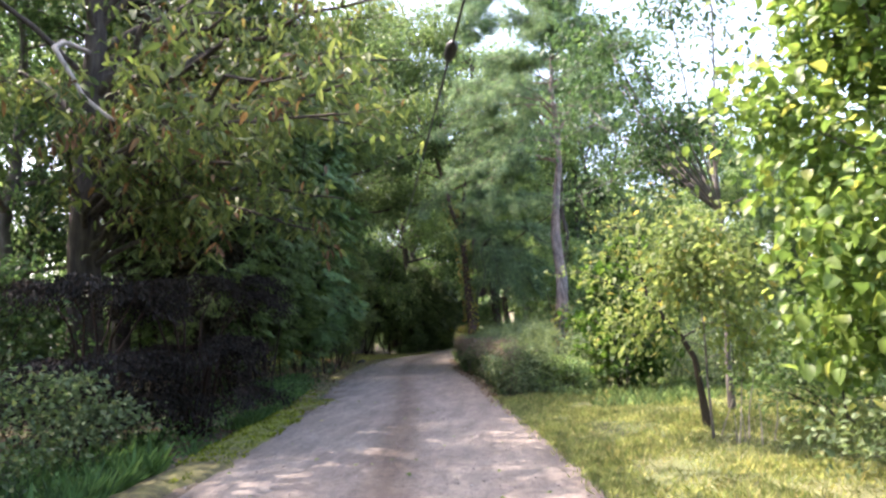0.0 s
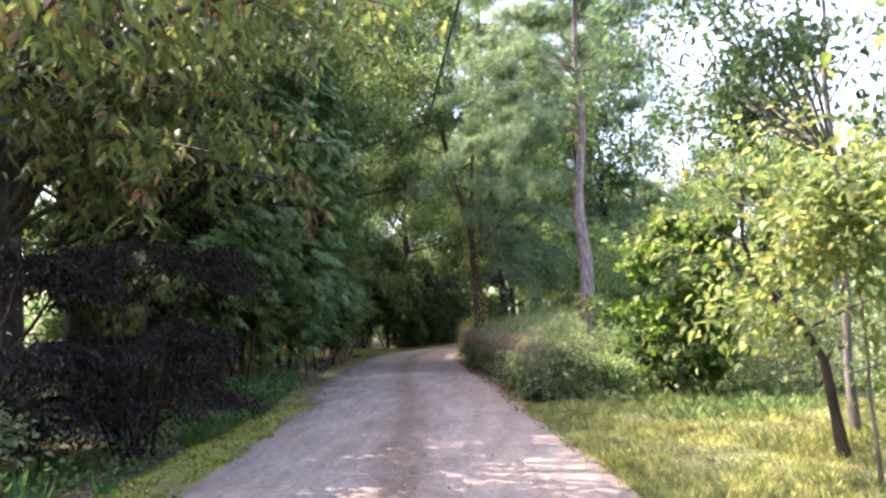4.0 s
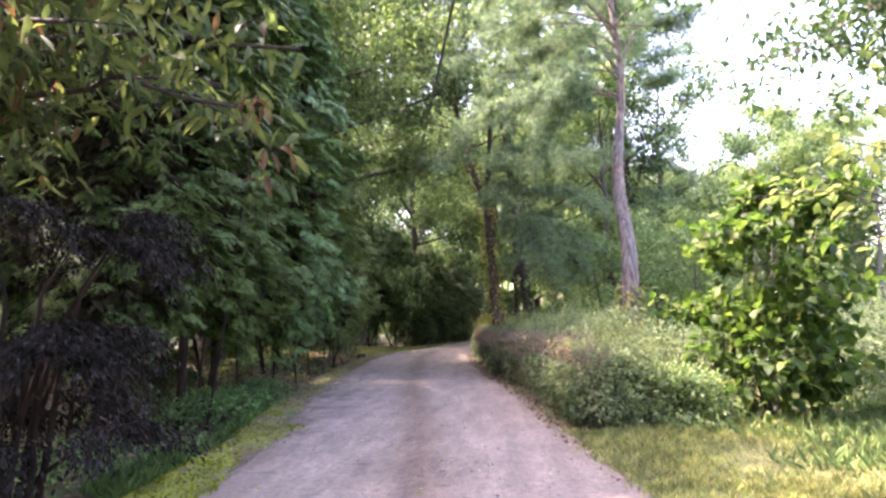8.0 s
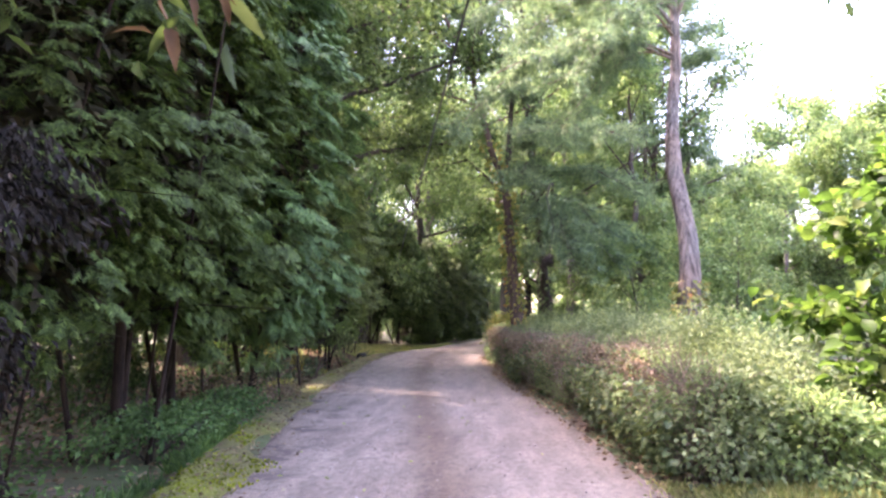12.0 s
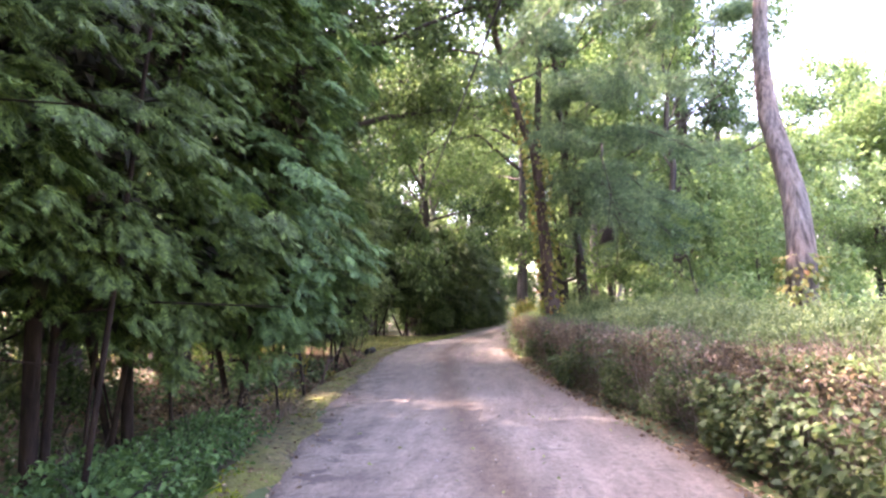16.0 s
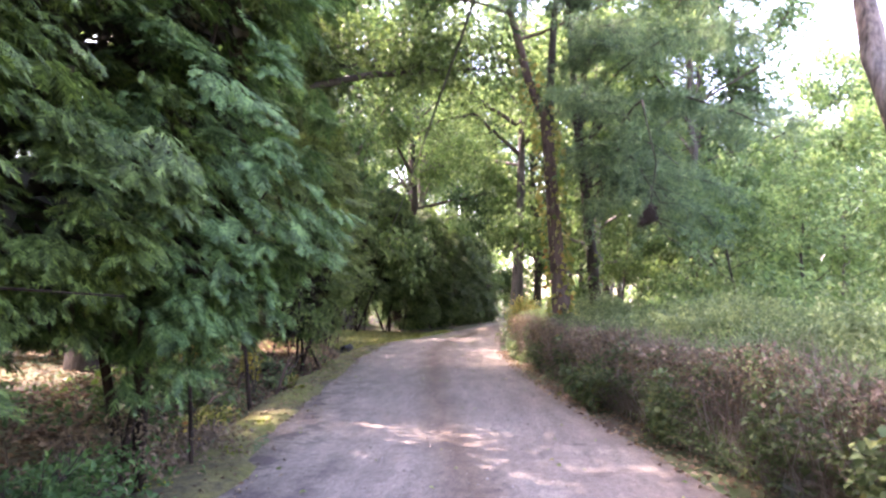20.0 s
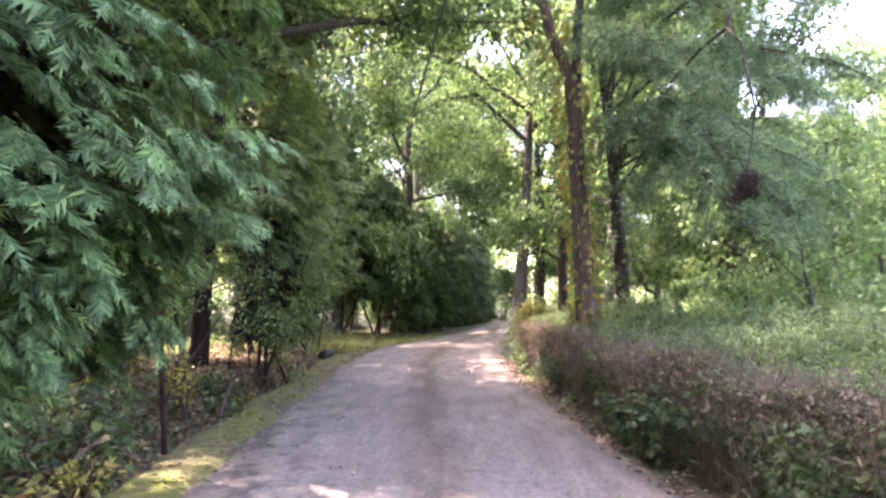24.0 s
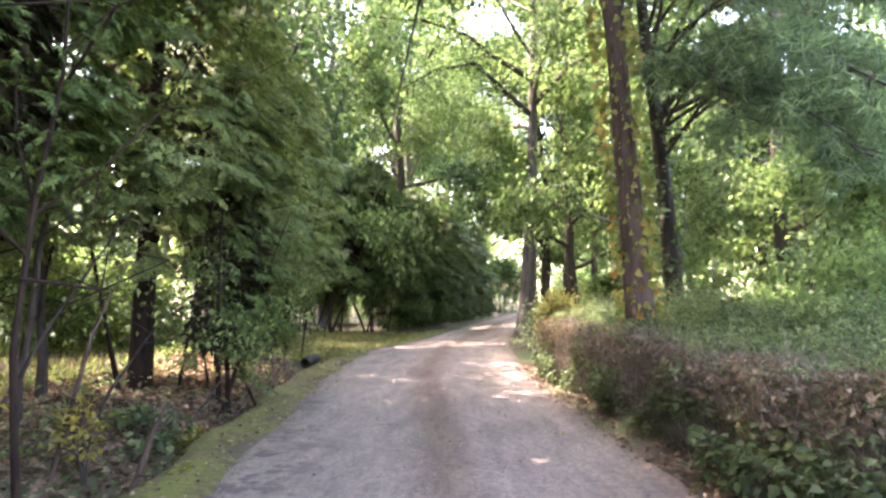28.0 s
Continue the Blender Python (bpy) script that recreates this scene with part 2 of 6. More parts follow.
c = mix(nt, 0.8, c, ramp(nt, noise_tex(nt, 15, 6, (1.25, 0.8, 1), 0.72), (0.36, (0.62, 0.6, 0.6)), (0.5, (1, 1, 1)), (0.66, (1.28, 1.26, 1.26))), "MULTIPLY")
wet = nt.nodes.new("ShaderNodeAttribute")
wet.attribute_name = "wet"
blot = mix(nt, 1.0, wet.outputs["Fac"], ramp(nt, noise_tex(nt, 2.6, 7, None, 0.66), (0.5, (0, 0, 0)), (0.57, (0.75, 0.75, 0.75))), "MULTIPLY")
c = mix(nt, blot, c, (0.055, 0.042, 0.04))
damp = noise_tex(nt, 1.5, 6, (0.8, 2.4, 1), 0.62)
c = mix(nt, ramp(nt, damp, (0.62, (0, 0, 0)), (0.7, (0.7, 0.7, 0.7))), c, (0.07, 0.055, 0.05))
wear = nt.nodes.new("ShaderNodeAttribute")
wear.attribute_name = "wear"
c = mix(nt, wear.outputs["Fac"], c, mix(nt, 1.0, c, (0.55, 0.46, 0.38), "MULTIPLY"))
nt.links.new(c, p.inputs["Base Color"])
p.inputs["Roughness"].default_value = 0.92
bump(nt, p, grit, 0.55, 0.012)
M_ROAD = m

m, nt, p, out = nodes_of("moss")
f = noise_tex(nt, 22, 7)
c = ramp(nt, f, (0.3, (0.085, 0.105, 0.015)), (0.55, (0.15, 0.175, 0.019)), (0.75, (0.225, 0.245, 0.03)))
c = mix(nt, ramp(nt, noise_tex(nt, 2.6, 6, None, 0.65), (0.52, (0, 0, 0)), (0.66, (0.9, 0.9, 0.9))), c, ramp(nt, noise_tex(nt, 18, 5), (0.35, (0.05, 0.04, 0.03)), (0.65, (0.15, 0.12, 0.085))))
lush = nt.nodes.new("ShaderNodeAttribute")
lush.attribute_name = "lush"
bare = ramp(nt, noise_tex(nt, 9, 6, None, 0.65), (0.35, (0.042, 0.036, 0.018)), (0.52, (0.1, 0.09, 0.034)), (0.68, (0.18, 0.155, 0.058)))
c = mix(nt, lush.outputs["Fac"], bare, c)
nt.links.new(c, p.inputs["Base Color"])
p.inputs["Roughness"].default_value = 0.95
bump(nt, p, f, 0.9, 0.03)
M_MOSS = m

m, nt, p, out = nodes_of("black_plastic")
nt.links.new(ramp(nt, noise_tex(nt, 40, 3), (0.3, (0.012, 0.012, 0.012)), (0.7, (0.03, 0.03, 0.03))), p.inputs["Base Color"])
p.inputs["Roughness"].default_value = 0.5
M_BLACK = m


# ---- mesh helpers ----
R = np.random.default_rng(7)


def mesh_of(name, verts, tris, material):
    me = bpy.data.meshes.new(name)
    verts, tris = np.asarray(verts, np.float32), np.asarray(tris, np.int32)
    me.vertices.add(len(verts))
    me.vertices.foreach_set("co", verts.ravel())
    me.loops.add(tris.size)
    me.loops.foreach_set("vertex_index", tris.ravel())
    me.polygons.add(len(tris))
    me.polygons.foreach_set("loop_start", np.arange(0, tris.size, tris.shape[1], dtype=np.int32))
    me.update(calc_edges=True)
    me.materials.append(material)
    return me


def smooth(me):
    me.polygons.foreach_set("use_smooth", np.ones(len(me.polygons), bool))
    return me


def join(chunks):
    vs, ts, n = [], [], 0
    for v, t in chunks:
        vs.append(v)
        ts.append(t + n)
        n += len(v)
    return np.concatenate(vs), np.concatenate(ts)


def part(name, me, parent, label=""):
    ob = new(name, me)
    ob.parent = parent
    return tagged(ob, label)


def thing(name, place, label, category, group="", kind=""):
    ob = new(name)
    ob.location = place
    ob.empty_display_size = 0.2
    return tagged(ob, label, category, group, kind)


def unit(v):
    v = np.asarray(v, float)
    return v / np.maximum(np.linalg.norm(v, axis=-1, keepdims=True), 1e-9)


def tube(points, radii, seg=8, rough=0.06):
    """A tapered, slightly knobbly branch along points."""
    pts, radii = np.asarray(points, float), np.asarray(radii, float)
    along = unit(np.gradient(pts, axis=0))
    side = unit(np.cross(along, (0.31, 0.52, 0.17) if abs(along[0, 2]) > 0.8 else (0, 0, 1.0)))
    up = np.cross(side, along)
    a = np.linspace(0, 2 * np.pi, seg, endpoint=False)
    r = radii[:, None] * (1 + rough * R.normal(size=(len(pts), seg)))
    v = pts[:, None] + r[..., None] * (np.cos(a)[None, :, None] * side[:, None] + np.sin(a)[None, :, None] * up[:, None])
    i, j = np.meshgrid(np.arange(len(pts) - 1), np.arange(seg), indexing="ij")
    k = (j + 1) % seg
    q = np.stack([i * seg + j, i * seg + k, (i + 1) * seg + k, (i + 1) * seg + j], -1).reshape(-1, 4)
    tris = np.concatenate([q[:, :3], q[:, [0, 2, 3]]])
    return v.reshape(-1, 3), tris


def bend(start, way, length, n=6, rise=0.0, wander=0.12):
    """Points of a branch that starts along way and bends up (rise) or down."""
    pts, d = [np.array(start, float)], unit(way)
    for _ in range(n - 1):
        d = unit(d + np.array([0, 0, rise / n]) + wander * R.normal(size=3) * (1, 1, 0.6))
        pts.append(pts[-1] + d * length / (n - 1))
    return np.array(pts)


def leaves(pos, way, size, width=0.5, fold=0.25, droop=0.15, fine=False, jitter=0.3):
    """Leaf blades at pos, pointing along way; fine: seven points a blade."""
    n = len(pos)
    if n == 0:
        return np.zeros((0, 3)), np.zeros((0, 3), int)
    ln = np.broadcast_to(size, n) * R.uniform(1 - jitter, 1 + jitter, n)
    w = unit(way)
    nrm = unit(np.cross(np.cross(w, R.normal(size=(n, 3)) * 0.55 + (0, 0, 1.0)), w))
    s = np.cross(w, nrm)
    L, W = ln[:, None], (ln * width)[:, None]
    tip = pos + w * L - nrm * L * droop
    if not fine:
        mid = pos + w * L * 0.45
        v = np.stack([pos, mid + s * W / 2 + nrm * W * fold, tip, mid - s * W / 2 + nrm * W * fold], 1)
        b = np.arange(n)[:, None] * 4
        t = np.concatenate([b + [0, 1, 2], b + [0, 2, 3]])
    else:
        m1, m2 = pos + w * L * 0.28, pos + w * L * 0.66 - nrm * L * droop * 0.35
        v = np.stack([pos, m1 + s * W * 0.46 + nrm * W * fold, m2 + s * W * 0.40 + nrm * W * fold * 0.8, tip,
                      m2 - s * W * 0.40 + nrm * W * fold * 0.8, m1 - s * W * 0.46 + nrm * W * fold, m1, m2], 1)
        b = np.arange(n)[:, None] * 8
        t = np.concatenate([b + f for f in ([0, 1, 6], [6, 1, 2], [6, 2, 7], [7, 2, 3], [7, 3, 4], [7, 4, 6], [6, 4, 5], [6, 5, 0])])
    return v.reshape(-1, 3), t


def sprays(pos, way, size, pairs=7, face=(0.3, 0, 1.0)):
    """Flat, drooping fronds of scale leaves: a rib with close pairs of broad lobes, serrated at the rim."""
    n = len(pos)
    ln = (size * R.uniform(0.65, 1.3, n))[:, None]
    w = unit(way)
    nrm = unit(np.cross(np.cross(w, R.normal(size=(n, 3)) * 0.3 + face), w))
    s = np.cross(w, nrm)
    vs, ts, k = [], [], 0

    def rib(f):
        return pos + w * ln * f - nrm * ln * 0.3 * f * f

    for j in range(pairs):
        f = j / pairs
        base, nxt = rib(f), rib(f + 0.95 / pairs)
        reach = 0.1 + 0.24 * math.sin(math.pi * min(1.0, 0.25 + 0.75 * f)) ** 0.8
        for sgn in (1, -1):
            d = unit(s * sgn + w * R.uniform(0.5, 1.0, (n, 1)))
            rr = ln * reach * R.uniform(0.7, 1.25, (n, 1))
            vs.extend([base, nxt, nxt + d * rr - nrm * rr * R.uniform(0.1, 0.55, (n, 1))])
            ts.append((k, k + 1, k + 2))
            k += 3
    vs.extend([rib(0.9) + s * ln * 0.045, rib(0.9) - s * ln * 0.045, rib(1.2)])
    ts.append((k, k + 1, k + 2))
    k += 3
    v = np.stack(vs, 1)
    t = (np.arange(n)[:, None, None] * k + np.array(ts)[None]).reshape(-1, 3)
    return v.reshape(-1, 3), t


def tufts(pos, way, size, count=11, thin=0.03):
    """Brushes of long soft needles."""
    n = len(pos)
    w = unit(unit(way)[:, None] * 0.75 + R.normal(size=(n, count, 3)) * 0.55)
    ln = size * R.uniform(0.7, 1.25, (n, count, 1))
    s = unit(np.cross(w, R.normal(size=(n, count, 3)))) * size * thin
    b = pos[:, None] + w * ln * 0.05
    v = np.stack([b - s, b + s, b + w * ln - np.array([0, 0, 1.0]) * ln * 0.18], 2).reshape(-1, 3)
    return v, np.arange(len(v)).reshape(-1, 3)


def scatter(pts, per, spread):
    """per points round each of pts."""
    p = np.repeat(np.asarray(pts), per, 0)
    return p + R.normal(size=p.shape) * spread


def twigs(pos, way, length, radius):
    """Thin three-sided sticks with a kink."""
    n = len(pos)
    w = unit(way)
    ln = (length * R.uniform(0.5, 1.3, n))[:, None]
    s = unit(np.cross(w, R.normal(size=(n, 3))))
    u = np.cross(w, s)
    mid = pos + w * ln * 0.5 + (s * R.normal(size=(n, 1)) + u * R.normal(size=(n, 1))) * ln * 0.07
    end = pos + w * ln
    rings = []
    for c, r in ((pos, radius), (mid, radius * 0.8), (end, radius * 0.35)):
        for a in (0, 2.094, 4.189):
            rings.append(c + (s * math.cos(a) + u * math.sin(a)) * r)
    v = np.stack(rings, 1)
    f = []
    for k in (0, 3):
        for a in range(3):
            b = (a + 1) % 3
            f += [(k + a, k + b, k + 3 + b), (k + a, k + 3 + b, k + 3 + a)]
    t = (np.arange(n)[:, None, None] * 9 + np.array(f)[None]).reshape(-1, 3)
    return v.reshape(-1, 3), t


def outward(pos, centre, amount=1.0, down=0.3, noise_=0.7):
    return unit(pos - centre) * amount + R.normal(size=pos.shape) * noise_ + (0, 0, -down)


def limb_set(start, way, length, radius, subs, rise=0.3, sub_len=0.45, n=7, wander=0.14):
    """A limb with side shoots: its mesh chunks and the points along its outer wood."""
    pts = bend(start, way, length, n, rise, wander)
    chunks = [tube(pts, np.linspace(radius, radius * 0.25, n), 6)]
    outer = [pts[n // 2:]]
    for k in range(subs):
        f = R.uniform(0.3, 1.0)
        i = min(int(f * (n - 1)), n - 2)
        p0 = pts[i] + (pts[i + 1] - pts[i]) * (f * (n - 1) - i)
        d = unit(pts[i + 1] - pts[i]) + R.normal(size=3) * (0.75, 0.75, 0.5)
        sp = bend(p0, d, length * sub_len * R.uniform(0.5, 1.2), 5, rise * 0.3, wander)
        chunks.append(tube(sp, np.linspace(radius * 0.3, 0.004, 5), 4))
        outer.append(sp[1:])
    return chunks, np.concatenate(outer)


def broad_tree(label, height, r0, spread, crown_from, limbs, leaf_material, bark, leaf=0.12, per=14, sigma=0.28, subs=7, lean=(0, 0),
               width=0.5, droop=0.15, fine=False, rise=0.35, trunk_pts=None, name="tree", group="", first_turn=0.0):
    """A broad-leaved tree at the origin: trunk, limbs with shoots, and a crown of single leaves."""
    root = thing(name, (0, 0, 0), label, "tree", group)
    if trunk_pts is None:
        n = 10
        trunk_pts = np.array([(lean[0] * f ** 1.3, lean[1] * f ** 1.3, height * 0.86 * f) for f in np.linspace(0, 1, n)])
        trunk_pts[1:, :2] += R.normal(size=(n - 1, 2)) * r0 * 0.45
    trunk_pts = np.asarray(trunk_pts, float)
    f = np.linspace(0, 1, len(trunk_pts))
    rad = r0 * (1 - 0.8 * f)
    rad[0] *= 1.45
    tp = trunk_pts.copy()
    tp[0, 2] -= 0.25
    part("trunk", smooth(mesh_of("trunk", *tube(tp, rad, 12), bark)), root)
    anchors, shoots = [], []
    for k in range(limbs):
        g = (k + 0.5) / limbs
        z = crown_from + (trunk_pts[-1, 2] - crown_from) * g
        at = np.array([np.interp(z, trunk_pts[:, 2], trunk_pts[:, a]) for a in range(3)])
        a = first_turn + k * 2.4 + R.normal() * 0.3
        ln = spread * (0.55 + 0.6 * math.sin(math.pi * (0.18 + 0.72 * g))) * R.uniform(0.75, 1.15)
        ch, pts = limb_set(at, (math.cos(a), math.sin(a), 0.25 + 0.7 * g), ln, np.interp(z, trunk_pts[:, 2], rad) * 0.5, subs, rise)
        part("limb", smooth(mesh_of("limb", *ch[0], bark)), root)
        shoots += ch[1:]
        anchors.append(pts)
    part("twig_mass", mesh_of("twig_mass", *join(shoots), bark), root)
    anchors.append(trunk_pts[-2:])
    pts = np.concatenate(anchors)
    pos = scatter(pts, per, sigma)
    centre = np.array([trunk_pts[-1, 0], trunk_pts[-1, 1], (crown_from + height) / 2])
    part("crown", mesh_of("crown", *leaves(pos, outward(pos, centre, 0.5, 0.45), leaf, width, 0.2, droop, fine), leaf_material), root)
    return root


def shrub(name, label, place, size, leaf, count, material, bark=None, stems=5, fine=False, width=0.6, droop=0.2, lobes=22, group="",
          low=0.12, category="shrub", fill=0.35, flat=0.42, wide=0.26):
    """A bush: stems from one foot, and leaves in uneven lobes round their ends."""
    root = thing(name, place, label, category, group)
    sx, sy, h = size
    lob = []
    for k in range(lobes):
        u = unit(R.normal(size=3))
        z = low * h + (h * (1 - low)) * R.uniform(0.0, 1.0) ** 0.8
        prof = math.sin(math.pi * min(0.98, (0.22 + 0.74 * (z / h))))
        r = prof * R.uniform(fill, 1.0) ** 0.5
        lob.append((unit(u[:2])[0] * sx * r * 0.8, unit(u[:2])[1] * sy * r * 0.8, min(z, h * 0.93)))
    lob = np.array(lob)
    for k in range(stems):
        tip = lob[k % lobes]
        base = np.array([R.normal() * 0.08 * sx, R.normal() * 0.08 * sy, -0.08])
        mid = base * 0.4 + tip * 0.45 + (0, 0, 0.12 * h)
        pts = np.array([base, base * 0.7 + mid * 0.3 + (0, 0, 0.06 * h), mid, tip])
        part("stem", smooth(mesh_of("stem", *tube(pts, np.array([1.0, 0.8, 0.6, 0.25]) * 0.012 * (1 + h * 0.5), 6), bark or M_DARK_BARK)), root)
    st = lob[R.integers(0, lobes, lobes * 3)]
    tw = twigs(st * (0.75, 0.75, 0.8), outward(st, (0, 0, h * 0.4), 1.0, -0.2, 0.5), 0.45 * max(sx, 0.5), 0.006)
    part("twig_mass", mesh_of("twigs", *tw, bark or M_DARK_BARK), root)
    per = count // lobes
    sg = np.array([sx * wide, sy * wide, h * flat * 0.26])
    pos = np.repeat(lob, per, 0) + R.normal(size=(per * lobes, 3)) * sg
    pos = pos[pos[:, 2] > 0.02]
    part("foliage", mesh_of("foliage", *leaves(pos, outward(pos, (0, 0, h * 0.35), 0.9, 0.4), leaf, width, 0.22, droop, fine), material), root)
    return root


def layered_shrub(label, place, tiers, leaf, count, material, bark, stems=6):
    """A shrub of drooping layers: crooked stems fork into flat fans whose rims hang down."""
    root = thing("purple_shrub", place, label, "shrub")
    per = count // sum(k for *_, k in tiers)
    pos, way, sh = [], [], []
    for z0, reach, droop, fans in tiers:
        for k in range(fans):
            a = 2 * math.pi * (k + R.uniform(-0.3, 0.3)) / fans
            r0, zc = reach * R.uniform(0.35, 0.75), z0 + R.normal() * 0.1
            hub = np.array([r0 * math.cos(a), r0 * math.sin(a), zc - droop * (r0 / reach) ** 2 * 0.5])
            if k < stems:
                base = np.array([R.normal() * 0.12, R.normal() * 0.12, -0.08])
                pts = np.array([base, base * 0.8 + hub * 0.2 + (0, 0, 0.25 * zc), hub * (0.55, 0.55, 0.75) + R.normal(size=3) * 0.06, hub])
                part("stem", smooth(mesh_of("stem", *tube(pts, np.array([1.0, 0.8, 0.55, 0.25]) * 0.03, 6), bark)), root)
            for b in R.uniform(-1.5, 1.5, 9) + a:
                ln = reach * R.uniform(0.3, 0.62)
                f = np.linspace(0, 1, 6)[:, None]
                tw = hub + f * (ln * math.cos(b), ln * math.sin(b), 0.1) - f ** 2.2 * (0, 0, droop * R.uniform(0.5, 1.2)) + R.normal(size=(6, 3)) * 0.02
                sh.append(tube(tw, np.linspace(0.007, 0.002, 6), 4))
                n = per // 9
                u = R.uniform(0.1, 1.05, n) ** 0.8
                p = np.stack([np.interp(u, f[:, 0], tw[:, c]) for c in range(3)], 1)
                pos.append(p + R.normal(size=(n, 3)) * (0.09, 0.09, 0.025))
                way.append(np.stack([math.cos(b) + R.normal(size=n) * 0.7, math.sin(b) + R.normal(size=n) * 0.7, -0.35 - 0.9 * u + R.normal(size=n) * 0.25], 1))
    part("twig_mass", mesh_of("twigs", *join(sh), bark), root)
    pos, way = np.concatenate(pos), np.concatenate(way)
    ok = pos[:, 2] > 0.03
    part("foliage", mesh_of("foliage", *leaves(pos[ok], way[ok], leaf, 0.42, 0.2, 0.3), material), root)
    return root


def cypress(label, height, radius, low, count, material, seed_turn=0.0, size=0.22, pairs=7, group="cypress row", thick=0.066):
    root = thing("cypress", (0, 0, 0), label, "conifer", group)
    tp = np.array([(0.1 * math.sin(2.1 * f + seed_turn), 0.1 * math.cos(1.7 * f + seed_turn), -0.25 + (height * 0.9 + 0.25) * f) for f in np.linspace(0, 1, 9)])
    part("trunk", smooth(mesh_of("trunk", *tube(tp, thick * (1 - 0.85 * np.linspace(0, 1, 9)), 10), M_CYPRESS_BARK)), root)
    for k in range(4):
        t2 = tp + np.linspace(0, 1, 9)[:, None] * np.array([1.3 * math.cos(2.4 + 2 * k + seed_turn), 1.3 * math.sin(2.4 + 2 * k + seed_turn), -0.3 * height])
        t2[:, :2] += ((0.22 + 0.12 * k) * math.cos(2.4 + 2 * k), (0.22 + 0.12 * k) * math.sin(2.4 + 2 * k))
        part("trunk", smooth(mesh_of("trunk", *tube(t2, (0.042, 0.034, 0.024, 0.018)[k] * (1 - 0.8 * np.linspace(0, 1, 9)), 8), M_CYPRESS_BARK)), root)
    per = 14
    n = count // per // 2 * 2
    z = np.repeat(low + (height - low) * R.uniform(0, 1, n // 2) ** 1.5, 2) + R.normal(0, 0.08, n)
    a = np.repeat(np.where(R.uniform(0, 1, n // 2) < 0.72, R.normal(-0.35, 0.95, n // 2), R.uniform(0, 2 * np.pi, n // 2)), 2) + R.normal(0, 0.16 / radius, n)
    foot = low - 0.05 + 0.6 * np.sin(2.3 * a + seed_turn) * np.sin(5.1 * a + 1.0)
    z = np.where(z < foot, foot + np.abs(R.normal(0, 0.5, n)), z)
    z = np.where((foot < low - 0.25) & (z < low + 0.7) & (R.uniform(0, 1, n) < 0.3), foot + np.abs(R.normal(0, 0.4, n)), z)
    f = np.clip(z - low, 0, None) / (height - low)
    prof = np.where(f < 0.1, 0.62 + 3.8 * f, 1.0) * (1 - np.clip((f - 0.35) / 0.65, 0, 1) ** 2.2 * 0.93)
    lump = 1 + 0.1 * np.sin(3 * a + 2.3 * z + seed_turn) + 0.08 * np.sin(5 * a - 3.1 * z + 1.7 * seed_turn)
    hole = np.sin(2.1 * a + 1.9 * z + seed_turn) + np.sin(4.3 * a - 2.7 * z + 2 * seed_turn) + 0.8 * np.sin(7.0 * a + 4.9 * z)
    lump = lump * np.where(hole > 0.6, 0.55, 1.0)
    r = (radius - size) * prof * lump * (1 - 0.3 * np.repeat(R.uniform(0, 1, n // 2) ** 1.6, 2) - 0.1 * R.uniform(0, 1, n))
    out = np.stack([np.cos(a), np.sin(a), R.normal(-0.55, 0.22, n)], 1)
    tang = np.stack([-np.sin(a), np.cos(a), np.zeros(n)], 1)
    out = unit(out + tang * R.normal(size=(n, 1)) * 0.4)
    tang = unit(np.cross(np.array([0, 0, 1.0]), out) + R.normal(size=(n, 3)) * 0.2)
    tip = np.stack([r * np.cos(a), r * np.sin(a), z], 1)
    fan = np.linspace(-1, 1, per)[None, :, None] * 1.05 + R.normal(size=(n, per, 1)) * 0.12
    back = (R.uniform(0, 1, (n, per, 1)) ** 1.5) * size * 1.7
    way = out[:, None] * np.cos(fan) + tang[:, None] * np.sin(fan)
    pos = tip[:, None] - out[:, None] * back + way * size * 0.25 + R.normal(size=(n, per, 3)) * 0.012
    face = np.repeat(out * (0.7, 0.7, 0) + (0, 0, 1.0), per, 0)
    big = np.repeat(R.uniform(0.75, 1.25, n), per)
    pos, way = pos.reshape(-1, 3), way.reshape(-1, 3)
    high = pos[:, 2] > 5.0
    chunks = [sprays(pos[~high], way[~high], size * big[~high], pairs, face[~high])]
    if high.any():
        chunks.append(sprays(pos[high], way[high], size * 1.35 * big[high], 3, face[high]))
    part("foliage", mesh_of("foliage", *join(chunks), material), root)
    # Inner core of dark sprays: closes sky holes and deepens the gaps' shade.
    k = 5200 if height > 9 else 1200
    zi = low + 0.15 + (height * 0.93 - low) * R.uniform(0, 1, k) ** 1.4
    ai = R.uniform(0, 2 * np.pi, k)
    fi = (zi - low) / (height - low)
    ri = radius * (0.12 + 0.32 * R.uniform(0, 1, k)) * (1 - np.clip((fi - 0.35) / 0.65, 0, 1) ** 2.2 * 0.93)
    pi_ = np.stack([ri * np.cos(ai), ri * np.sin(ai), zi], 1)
    part("foliage", mesh_of("inner_foliage", *leaves(pi_, np.stack([np.cos(ai), np.sin(ai), -0.8 + 0 * ai], 1) + R.normal(size=(k, 3)) * 0.7, 0.2, 0.5, 0.2, 0.2), M_CYPRESS_INNER), root, "withered brown inner sprays, darkened for the crown's inner shade")
    k = 26
    zb = R.uniform(1.1, height * 0.6, k)
    ab = R.uniform(0, 2 * np.pi, k)
    w = np.stack([np.cos(ab), np.sin(ab), R.normal(0.1, 0.4, k)], 1)
    part("dead_wood", mesh_of("dead_branches", *twigs(np.stack([0 * zb, 0 * zb, zb], 1), w, radius * 0.85, 0.011), M_CYPRESS_BARK), root, "bare dry inner branches")
    return root


